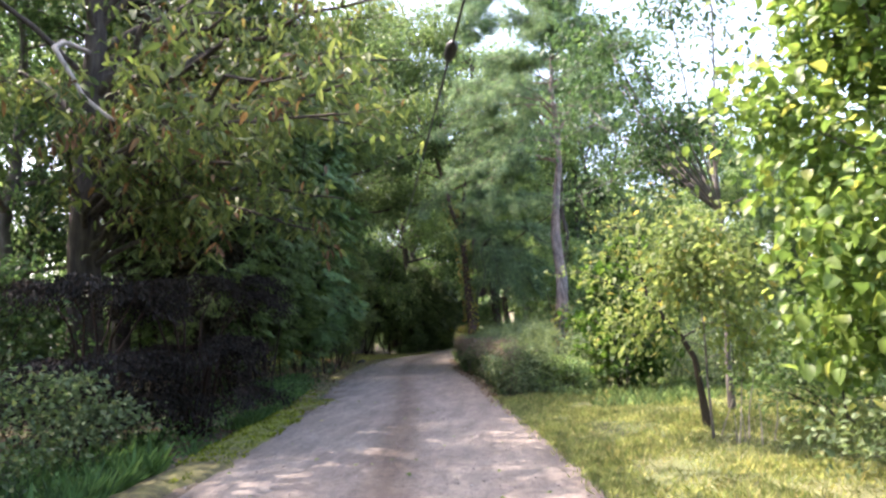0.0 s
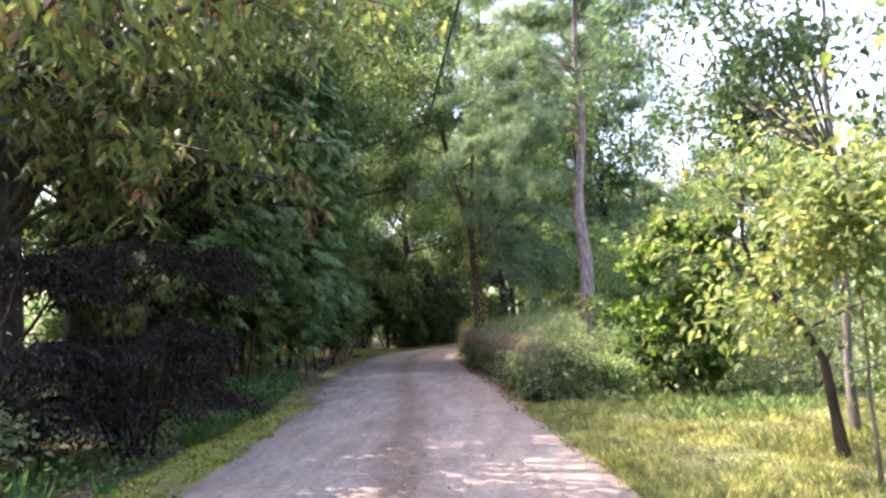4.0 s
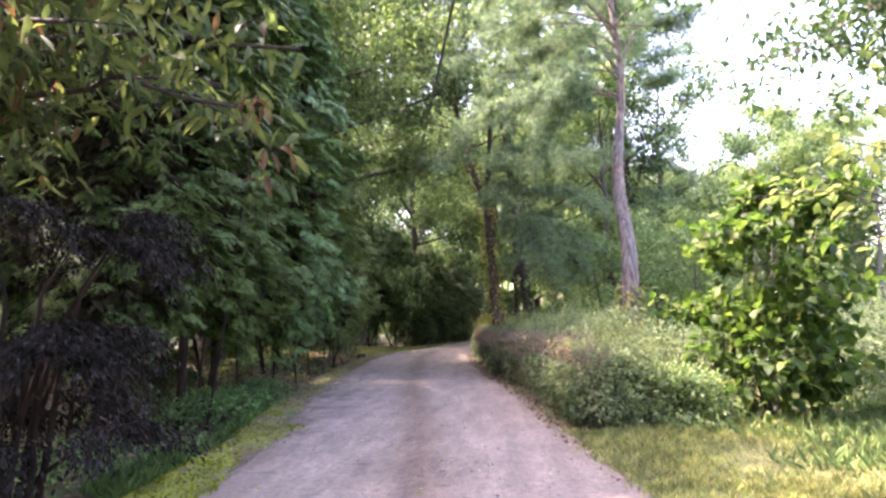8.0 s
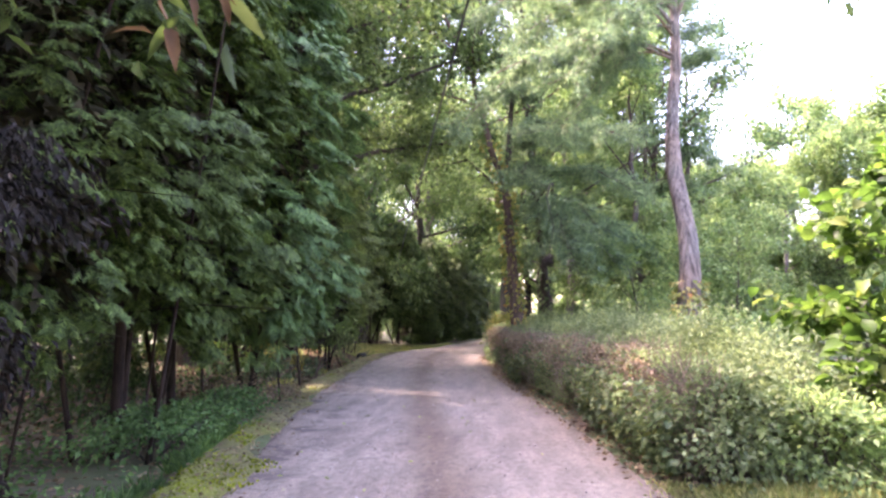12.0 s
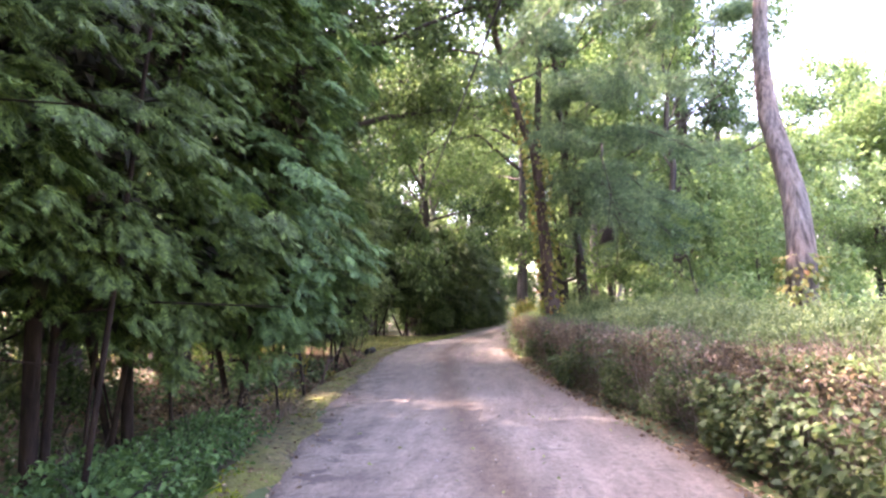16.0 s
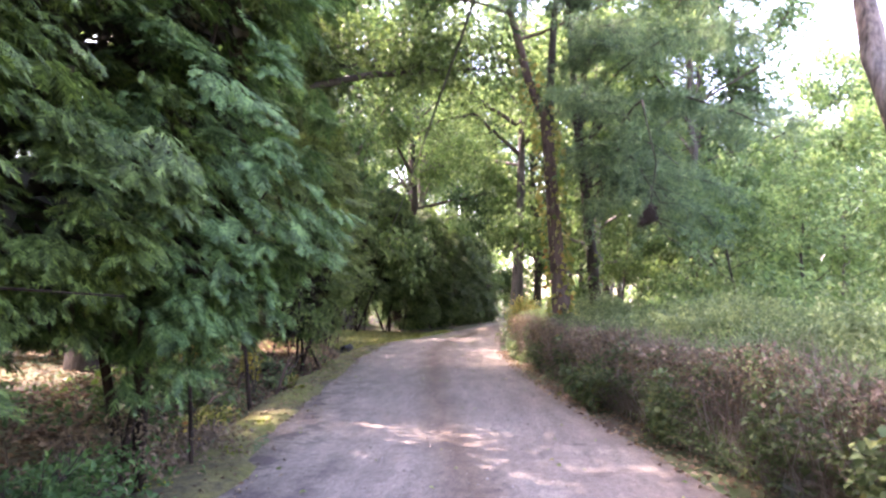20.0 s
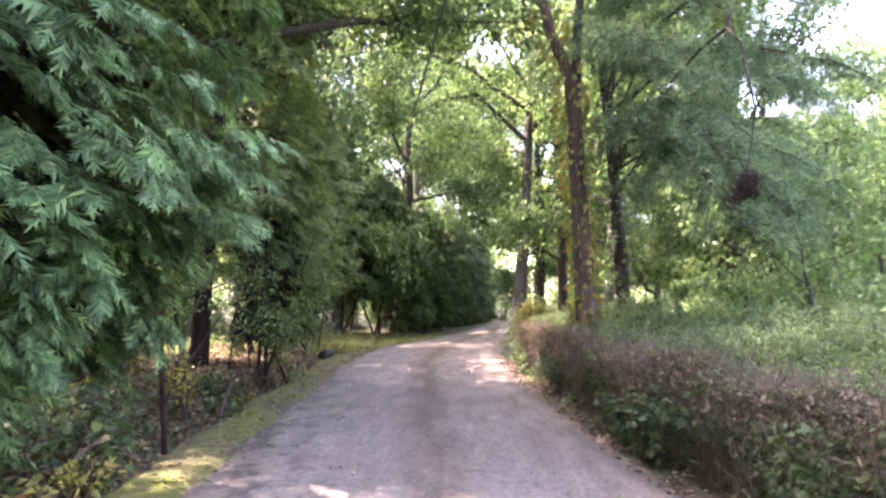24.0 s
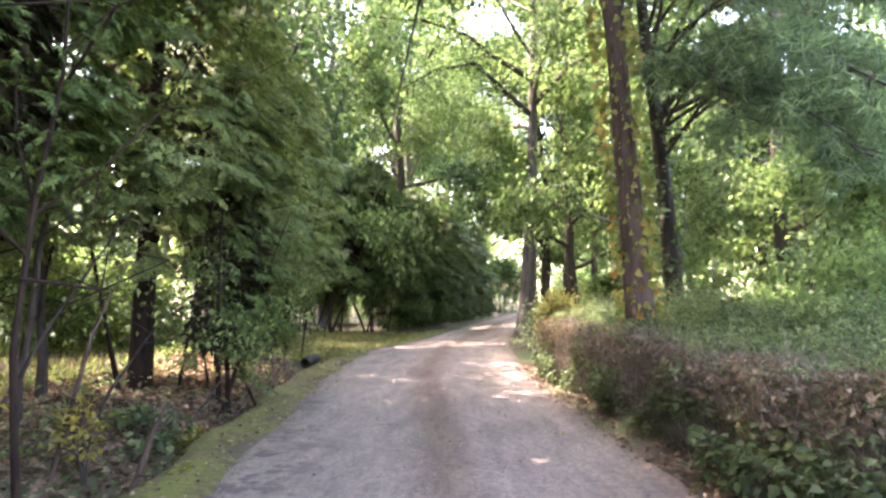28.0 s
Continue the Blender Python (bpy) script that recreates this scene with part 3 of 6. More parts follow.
def pine(label, trunk_pts, r0, low, top, spread, whorls, bark, tuft=0.22, per=12, name="pine_tree", group="", bare=None):
    root = thing(name, (0, 0, 0), label, "tree", group)
    trunk_pts = np.asarray(trunk_pts, float)
    f = np.linspace(0, 1, len(trunk_pts))
    rad = r0 * (1 - 0.72 * f)
    rad[0] *= 1.3
    part("trunk", smooth(mesh_of("trunk", *tube(trunk_pts, rad, 14, 0.05), bark)), root)
    anchors, shoots = [], []
    for k in range(whorls):
        g = k / max(1, whorls - 1)
        z = low + (top - low) * g
        at = np.array([np.interp(z, trunk_pts[:, 2], trunk_pts[:, a]) for a in range(3)])
        for j in range(4):
            a = k * 1.1 + j * 1.571 + R.normal() * 0.25
            ln = spread * (1 - 0.62 * g) * R.uniform(0.7, 1.15)
            ch, pts = limb_set(at, (math.cos(a), math.sin(a), 0.12 + 0.3 * g), ln, np.interp(z, trunk_pts[:, 2], rad) * 0.3 + 0.008, 9, 0.22, 0.33, 8, 0.1)
            part("limb", smooth(mesh_of("limb", *ch[0], bark)), root)
            shoots += ch[1:]
            anchors.append(pts)
    part("twig_mass", mesh_of("twig_mass", *join(shoots), bark), root)
    pts = np.concatenate(anchors)
    pos = scatter(pts, per - 2, (0.2, 0.2, 0.1))
    cen = np.array([trunk_pts[-1, 0], trunk_pts[-1, 1], 0]) * np.ones_like(pos)
    cen[:, 2] = pos[:, 2] - 0.6
    part("needles", mesh_of("needles", *tufts(pos, outward(pos, cen, 0.9, -0.15, 0.4), tuft), M_NEEDLE), root)
    return root


# ---- ground and lane ----
def grown(lo, hi, step, far, ratio=1.35):
    mid = list(np.arange(lo, hi + 1e-6, step))
    s = step
    while mid[-1] < far:
        s *= ratio
        mid.append(mid[-1] + s)
        mid.insert(0, mid[0] - s)
    return np.array(mid)


gx, gy = grown(-14, 12, 0.25, 900), grown(0, 60, 0.4, 1500)
X, Y = np.meshgrid(gx, gy)
Z = ground_z(X, Y)
lane = (X > left_edge(Y) + 0.1) & (X < right_edge(Y) - 0.1)
Z = np.where(lane, -0.05, Z)
nx = len(gx)
i, j = np.meshgrid(np.arange(len(gy) - 1), np.arange(nx - 1), indexing="ij")
q = np.stack([i * nx + j, i * nx + j + 1, (i + 1) * nx + j + 1, (i + 1) * nx + j], -1).reshape(-1, 4)
tagged(new("ground", smooth(mesh_of("ground", np.stack([X, Y, Z], -1).reshape(-1, 3), q, M_SOIL))),
       "brown woodland soil under trees and lawn", "ground", kind="structure")

ys = np.arange(-14, 68, 0.2)
cols = 27
u = np.linspace(0, 1, cols)
wob_l = np.array([0.10 * noise.noise((0.0, y * 0.9, 1.0)) + 0.05 * noise.noise((0.0, y * 3.1, 4.0)) for y in ys])
wob_r = np.array([0.10 * noise.noise((5.0, y * 0.9, 1.0)) + 0.05 * noise.noise((5.0, y * 3.1, 4.0)) for y in ys])
lx, rx_ = left_edge(ys) + wob_l - 0.03, right_edge(ys) + wob_r + 0.03
XX = lx[:, None] + (rx_ - lx)[:, None] * u
rut = np.exp(-((u - 0.27) / 0.09) ** 2) + np.exp(-((u - 0.73) / 0.09) ** 2)
ZZ = 0.028 * np.sin(np.pi * u)[None] - 0.013 * rut[None] + np.array([[0.008 * noise.noise((x * 1.7, y * 1.7, 0)) for x in row] for y, row in zip(ys, XX)])
ZZ[:, 0] = ZZ[:, -1] = -0.06
ZZ[:, 1:-1] += 0.004
i, j = np.meshgrid(np.arange(len(ys) - 1), np.arange(cols - 1), indexing="ij")
q = np.stack([i * cols + j, i * cols + j + 1, (i + 1) * cols + j + 1, (i + 1) * cols + j], -1).reshape(-1, 4)
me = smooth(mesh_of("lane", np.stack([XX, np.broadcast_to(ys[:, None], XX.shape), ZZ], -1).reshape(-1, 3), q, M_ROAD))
at = me.attributes.new("wear", "FLOAT", "POINT")
edge = np.clip(1 - u / 0.12, 0, 1) * 0.45 + np.clip(1 - (1 - u) / 0.12, 0, 1) * 0.7 + 0.85 * np.exp(-((u - 0.5) / 0.07) ** 2)
at.data.foreach_set("value", np.broadcast_to(edge, XX.shape).astype(np.float32).ravel())
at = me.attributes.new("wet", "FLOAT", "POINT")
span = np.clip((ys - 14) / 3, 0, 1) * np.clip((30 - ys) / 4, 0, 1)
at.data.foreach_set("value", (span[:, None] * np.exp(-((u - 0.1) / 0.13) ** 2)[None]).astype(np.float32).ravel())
tagged(new("road", me), "narrow grey gravelly lane with worn wheel tracks", "road", kind="structure")

# The moss bank along the lane's left edge.
ms = np.arange(6, 35.5, 0.15)
mc = 9
mu = np.linspace(0, 1, mc)
ma = left_edge(ms) - 0.55 + np.array([0.12 * noise.noise((9.0, y * 0.8, 0)) for y in ms])
mb = left_edge(ms) + 0.08 + np.array([0.34 * noise.noise((3.0, y * 0.7, 0)) + 0.16 * noise.noise((3.0, y * 2.6, 0)) for y in ms])
MX = ma[:, None] + (mb - ma)[:, None] * mu
MZ = 0.012 + 0.035 * np.sin(np.pi * np.clip(mu, 0.06, 1))[None] + np.array([[0.02 * noise.noise((x * 5, y * 5, 2)) for x in row] for y, row in zip(ms, MX)])
MZ[:, 0] = -0.19
MZ[:, -1] = -0.02
i, j = np.meshgrid(np.arange(len(ms) - 1), np.arange(mc - 1), indexing="ij")
q = np.stack([i * mc + j, i * mc + j + 1, (i + 1) * mc + j + 1, (i + 1) * mc + j], -1).reshape(-1, 4)
me = smooth(mesh_of("moss_bank", np.stack([MX, np.broadcast_to(ms[:, None], MX.shape), MZ], -1).reshape(-1, 3), q, M_MOSS))
lush = np.array([np.clip(0.02 + 0.95 * (12.4 < y < 16.2) + 0.35 * (11 < y < 19) + 0.3 * (y > 21.5) + 0.6 * noise.noise((2.0, y * 0.9, 3.0)), 0.05, 1) for y in ms])
lush = np.convolve(np.pad(lush, 3, mode="edge"), np.ones(7) / 7, "valid")
at = me.attributes.new("lush", "FLOAT", "POINT")
at.data.foreach_set("value", np.clip(lush[:, None] * (1.25 - 0.75 * mu[None] ** 3) + np.array([[0.55 * noise.noise((x * 2.1, y * 2.1, 8)) for x in row] for y, row in zip(ms, MX)]), 0, 1).astype(np.float32).ravel())
tagged(new("moss_bank", me),
       "yellow-green moss verge along the lane's edge", "moss", kind="structure")

# The lawn to the right.
ly = np.arange(-4, 30, 0.25)
lu = np.linspace(0, 1, 40)
LXX = (right_edge(ly) + 0.02 + np.array([0.12 * noise.noise((1.0, y * 0.9, 7.0)) for y in ly]))[:, None] + 16 * lu[None] ** 1.6
LYY = np.broadcast_to(ly[:, None], LXX.shape)
LZ = ground_z(LXX, LYY) + 0.02 + 0.02 * np.sin(LXX * 3.1) * np.sin(LYY * 2.7)
LZ[:, 0] = LZ[:, -1] = -0.05
LZ = np.where((LYY > 15.9) & (LXX < right_edge(LYY) + 2.2), -0.06, LZ)
LZ[0] = LZ[-1] = -0.05
i, j = np.meshgrid(np.arange(len(ly) - 1), np.arange(39), indexing="ij")
q = np.stack([i * 40 + j, i * 40 + j + 1, (i + 1) * 40 + j + 1, (i + 1) * 40 + j], -1).reshape(-1, 4)
tagged(new("lawn", smooth(mesh_of("lawn", np.stack([LXX, LYY, LZ], -1).reshape(-1, 3), q, M_LAWN))), "rough lawn of green and straw-coloured grass", "lawn", kind="structure")

# Woods all round, far off.
n = 75000
a = R.uniform(0, 2 * np.pi, n)
d = R.uniform(52, 85, n)
x, y = 2 + d * np.sin(a), 34 + d * np.cos(a)
low_side = (a > 0.3) & (a < 2.2)
hmax = np.where(low_side, 12.5, 16) * (0.75 + 0.3 * np.sin(a * 23) * np.sin(a * 7 + 1) + 0.12 * np.sin(a * 61))
pos = np.stack([x, y, hmax * R.uniform(0, 1, n) ** 0.8], 1)
tagged(new("far_woods", mesh_of("far_woods", *leaves(pos, R.normal(size=(n, 3)) + (0, 0, -0.3), 0.75, 0.75, 0.2), M_BROAD)), "leafy woods far off round the clearing", "woods", kind="stuff")

# ---- far woods, built once and copied ----
kinds = [
    broad_tree("tall leafy woodland tree", 13, 0.2, 3.6, 2.4, 13, M_BROAD, M_GREY_BARK, 0.19, 28, (0.27, 0.27, 0.2), 8),
    broad_tree("tall leafy woodland tree", 16, 0.24, 4.2, 3.2, 14, M_BROAD_DEEP, M_DARK_BARK, 0.2, 26, (0.3, 0.3, 0.22), 8, (0.6, 0.3)),
    broad_tree("tall leafy woodland tree", 11, 0.16, 3.2, 1.4, 12, M_BROAD, M_DARK_BARK, 0.185, 27, (0.26, 0.26, 0.19), 8, (-0.4, 0.5)),
]
low_kinds = [
    shrub("woodland_shrub", "leafy green undergrowth shrub in the wood", (0, 0, 0), (1.3, 1.3, 2.2), 0.13, 6500, M_BROAD, lobes=30),
    shrub("woodland_shrub", "leafy dark green undergrowth shrub in the wood", (0, 0, 0), (1.6, 1.4, 2.8), 0.14, 7000, M_BROAD_DEEP, lobes=32),
]
used = set()


def plant(src, x, y, scale=1.0, turn=None):
    a = R.uniform(0, 2 * math.pi) if turn is None else turn
    m = Matrix.LocRotScale((x, y, float(ground_z(x, y)) - 0.02), Euler((0, 0, a)), Vector((scale,) * 3))
    if src.name not in used:
        used.add(src.name)
        src.matrix_basis = m
        return src
    return copy_thing(src, m)


# The wood to the left; unseen trees beside and behind the start add shade.
for x, y, k, s in ((-9.5, 5, 1, 1), (-14, 10, 0, 1), (-9.8, 11, 1, 1), (-16, 16, 2, 1.1), (-11.5, 19, 0, 1.15), (-19, 22, 1, 1), (-15, 24, 2, 1),
                   (-21, 33, 1, 1.1), (-13, 41.5, 0, 1), (-20, 38, 2, 1.2), (-10.5, 44, 1, 1), (-15, 47, 0, 1.1), (-9, 52, 2, 1.1), (-24, 12, 0, 1.2),
                   (-27, 28, 1, 1.2), (-23, 45, 1, 1.2), (-14, 56, 1, 1.1), (-18, 2, 1, 1.1), (-8, -2, 0, 1), (-4, -9, 1, 1), (9, -8, 0, 1.1), (4, -14, 2, 1.1)):
    plant(kinds[k], x, y, s)
# Round the bend, at the lane's far end.
for x, y, k, s in ((-6, 60, 1, 1.1), (-2.5, 66, 0, 1.2), (0, 73, 1, 1.2), (6, 64, 2, 1.2), (11, 70, 1, 1.1), (4.5, 50, 0, 1), (7, 56, 1, 1), (15, 62, 0, 1.1),
                   (-7.5, 45, 0, 1.3), (-4.8, 53, 0, 1.4), (3.4, 51, 2, 1.5), (-8, 74, 0, 1.3), (5, 80, 1, 1.3), (-4.8, 49.6, 1, 1.3), (-4, 84, 1, 1.3), (13, 82, 0, 1.3)):
    plant(kinds[k], x, y, s)
# The wood behind the hedge.
for x, y, k, s in ((3.2, 39, 0, 1), (6.5, 45, 2, 0.95), (9, 50, 0, 0.9)):
    plant(kinds[k], x, y, s)
# The lower trees across the open ground to the right.
for x, y, k, s in ((10, 44, 2, 0.8), (12.5, 46, 2, 0.85), (15, 44, 0, 0.75), (18, 45, 2, 0.95), (21, 43, 0, 0.85), (24, 40, 2, 1.0), (27, 41, 0, 0.95), (29, 36, 2, 1.1),
                   (31, 30, 0, 1.0), (33, 24, 1, 0.9), (34, 17, 2, 1.1), (33, 10, 0, 1.0), (32, 3, 1, 0.9), (16, 54, 1, 0.85), (23, 52, 1, 0.85), (36, 46, 1, 1.0)):
    plant(kinds[k], x, y, s)
for x, y, k, s in ((-9.6, 34.5, 0, 0.9), (-11.5, 33, 1, 0.9), (-8.4, 37.5, 1, 0.8), (-13.5, 30, 1, 1.1), (-12.5, 37, 0, 1.2), (-8.2, 40, 0, 0.9), (-9.5, 48, 1, 1.2), (-7.5, 57, 1, 1.4), (-3.5, 62, 1, 1.4), (1, 67, 1, 1.5), (4.8, 58, 0, 1.2), (4, 46, 0, 1), (5.4, 34, 0, 1),
                   (8.5, 36, 0, 1.2), (11, 40, 1, 1), (13.5, 41, 0, 1.2), (17, 40, 1, 1.1), (20, 37, 0, 1.3), (23, 34, 1, 1.2), (26, 30, 0, 1.3), (27, 24, 1, 1.2),
                   (-9, 9, 0, 0.9), (-8.5, 16, 1, 0.9), (-11, 23, 0, 0.9), (-13, 20.5, 0, 1), (-15, 20, 1, 1.2), (-14, 40, 1, 1.2), (28, 14, 0, 1.4), (27, 5, 1, 1.3), (12, 2, 0, 1), (-7, 2, 1, 1)):
    plant(low_kinds[k], x, y, s)

# ---- the cypress row on the left ----
cyps = [cypress("tall dense green cypress in a row beside the lane", 12.0, 1.8, 1.75, 18000, M_CYPRESS, 0.0, 0.135, 7),
        cypress("tall dense green cypress in a row beside the lane", 10.4, 1.85, 1.5, 22000, M_CYPRESS, 2.0, 0.135, 7),
        cypress("thin half-bare cypress at the near end of the row", 11.0, 1.75, 1.55, 9000, M_CYPRESS, 4.1, 0.135, 7)]
for n, (x, y, s) in enumerate(((-4.5, 15.9, 0.96), (-4.5, 17.5, 1.0), (-4.75, 19.2, 0.96), (-6.6, 17.4, 1.05))):
    plant(cyps[(2, 0, 1, 0)[n]], x, y, s, R.normal() * 0.25)
plant(cypress("tall fresh blue-green cypress ending the dense row, skylight in its colour", 10.2, 1.85, 1.4, 19000, M_CYPRESS_FRESH_LIT, 2.0, 0.155, 7), -4.25, 20.85, 0.96, 0.0)
dry = [cypress("thin browning cypress with a bare inside", 8.6, 2.1, 2.0, 9000, M_CYPRESS_DRY, 1.0, 0.2, 5)]
for x, y, s in ((-7.4, 26.9, 0.92), (-6.15, 31.2, 0.95), (-6.2, 33.8, 0.92), (-6.5, 36.0, 0.9)):
    plant(dry[0], x, y, s, R.normal() * 0.5)
plant(cypress("tall cypress with a thick bare trunk at the wood's edge", 8.8, 2.1, 2.1, 8500, M_CYPRESS_DRY, 5.2, 0.2, 5, thick=0.17), -6.1, 28.5, 1.0, 0.3)
plant(cypress("tall cypress with a bare reddish trunk and high foliage", 9.6, 1.6, 2.3, 9000, M_CYPRESS, 3.3, 0.15, 6, thick=0.1), -6.2, 25.4, 1.0, 0.1)
plant(cypress("airy young cypress with drooping sprays", 4.6, 1.15, 0.75, 2600, M_CYPRESS, 2.6, 0.15, 6, thick=0.04), -5.15, 28.9, 1.0, 0.2)
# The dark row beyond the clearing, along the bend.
far_row = [cypress("dark drooping conifer in a far row along the lane", 5.0, 1.6, 0.35, 8500, M_ROW_SHADE, 3.0, 0.24, 4, "far conifer row")]
far_open = cypress("dark conifer with a bare foot in a far row", 5.4, 1.8, 1.45, 7500, M_ROW_SHADE, 1.3, 0.24, 4, "far conifer row")
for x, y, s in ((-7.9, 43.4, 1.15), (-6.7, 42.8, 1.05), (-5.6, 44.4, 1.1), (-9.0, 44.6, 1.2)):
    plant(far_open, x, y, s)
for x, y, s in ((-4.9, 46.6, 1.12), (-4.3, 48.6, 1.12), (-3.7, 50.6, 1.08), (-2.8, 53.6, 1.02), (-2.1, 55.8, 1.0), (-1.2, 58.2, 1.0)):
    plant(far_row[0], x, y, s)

# ---- chestnut over the lane ----
def limb_tree(name, label, place, tp, radii, limbs, bark, shoots, shoot_len, droop_rise, per, sigma, leaf, width, material, hang, fine=True):
    """A tree whose limbs reach to given tips, with hanging shoots full of leaves."""
    root = thing(name, place, label, "tree")
    tp = np.array(tp, float)
    part("trunk", smooth(mesh_of("trunk", *tube(tp, radii, 14), bark)), root)
    anchors, sh = [], []
    for zs, tip, rad in limbs:
        at = np.array([np.interp(zs, tp[:, 2], tp[:, a]) for a in range(3)])
        n = 10
        f = np.linspace(0, 1, n)[:, None]
        pts = at + (np.array(tip) - at) * f + np.array([0, 0, 0.55]) * np.sin(np.pi * f) + R.normal(size=(n, 3)) * 0.1 * np.sin(np.pi * f)
        chunks = [tube(pts, np.linspace(rad, 0.012, n), 7)]
        for k in range(shoots):
            g = R.uniform(0.25, 1.0)
            p0 = np.array([np.interp(g, f[:, 0], pts[:, a]) for a in range(3)])
            sp = bend(p0, unit(np.array(tip) - at) * 0.6 + R.normal(size=3) * (0.7, 0.7, 0.3), shoot_len * R.uniform(0.5, 1.2), 5, droop_rise, 0.15)
            chunks.append(tube(sp, np.linspace(0.012, 0.003, 5), 4))
            anchors.append(sp[1:])
        part("limb", smooth(mesh_of("limb", *chunks[0], bark)), root)
        sh += chunks[1:]
    part("twig_mass", mesh_of("twig_mass", *join(sh), bark), root)
    pts = np.concatenate(anchors)
    pos = scatter(pts, per, sigma)
    way = R.normal(size=pos.shape) * (0.8, 0.8, 0.25) + (0.1, 0, -hang)
    part("crown", mesh_of("crown", *leaves(pos, way, leaf, width, 0.18, 0.18, fine), material), root)
    return root, pts


ch_root, pts = limb_tree("chestnut_tree", "big chestnut with long drooping leaves over the lane", (-6.6, 13.4, 0.0),
    [(0.85, 0.3, -0.3), (0.88, 0.35, 1.5), (0.8, 0.35, 3), (0.85, 0.3, 4.6), (0.9, 0.3, 6.5), (0.8, 0.3, 9)], (0.36, 0.27, 0.25, 0.22, 0.17, 0.08),
    ((2.6, (4.6, -1.2, 4.2), 0.07), (2.5, (5.0, -0.6, 2.9), 0.05), (2.8, (4.9, -1.9, 3.6), 0.06), (3.6, (5.6, -1.3, 5.2), 0.07), (3.1, (4.2, 0.9, 3.7), 0.06), (4.2, (3.4, -0.8, 4.9), 0.06), (3.0, (5.4, -0.4, 3.4), 0.06),
     (3.4, (5.3, 0.3, 4.9), 0.08), (4.0, (4.2, 1.8, 5.6), 0.08), (4.5, (6.2, 1.2, 6.3), 0.08), (5.0, (4.5, -1.8, 6.6), 0.08), (5.5, (5.8, -0.6, 7.4), 0.08), (6.0, (3.6, 2.8, 8.0), 0.07),
     (3.2, (2.2, -2.6, 4.4), 0.06), (6.6, (2.0, -2.6, 8.4), 0.06), (4.8, (-2.6, 1.6, 6.6), 0.07), (5.8, (-2.2, -2.4, 7.8), 0.06), (7, (3.4, 0.4, 9.5), 0.06), (5.2, (5.5, 3.3, 8.3), 0.08), (5.8, (6.3, 2.3, 9.3), 0.08), (6.4, (4.8, 4.2, 9.8), 0.07), (6.8, (5.6, 1.0, 10.2), 0.07), (4.6, (4.9, 3.0, 6.9), 0.07),
     (3.4, (6.1, -3.7, 3.5), 0.06), (3.8, (5.6, -3.3, 4.1), 0.06), (4.2, (5.2, -4.0, 4.5), 0.06), (3.6, (6.3, -2.4, 4.4), 0.06), (3.2, (4.5, -3.6, 3.6), 0.05), (2.9, (4.7, -1.9, 2.9), 0.05), (4.4, (6.6, -2.9, 5.2), 0.06)),
    M_DARK_BARK, 12, 1.0, -0.5, 8, 0.12, 0.19, 0.28, M_CHESTNUT, 0.75)
sel = pts[R.integers(0, len(pts), 60)]
pos = scatter(sel, 8, 0.08)
part("withered_sprays", mesh_of("withered_sprays", *leaves(pos, R.normal(size=pos.shape) * 0.5 + (0, 0, -0.9), 0.17, 0.3, 0.3, 0.3, True), M_RUSTY), ch_root, "withered brown leaf clusters")
pale = np.array([(0.9, 0.1, 6.3), (1.4, -1.2, 5.8), (1.8, -1.9, 5.35), (2.05, -1.9, 4.95), (2.25, -1.9, 4.62), (2.6, -1.9, 4.32), (3.2, -1.85, 4.05), (3.6, -1.8, 3.9)])
part("dead_limb", smooth(mesh_of("dead_limb", *tube(pale, (0.045, 0.042, 0.038, 0.035, 0.032, 0.026, 0.018, 0.008), 7), M_PALE)), ch_root, "pale bare dead limb")

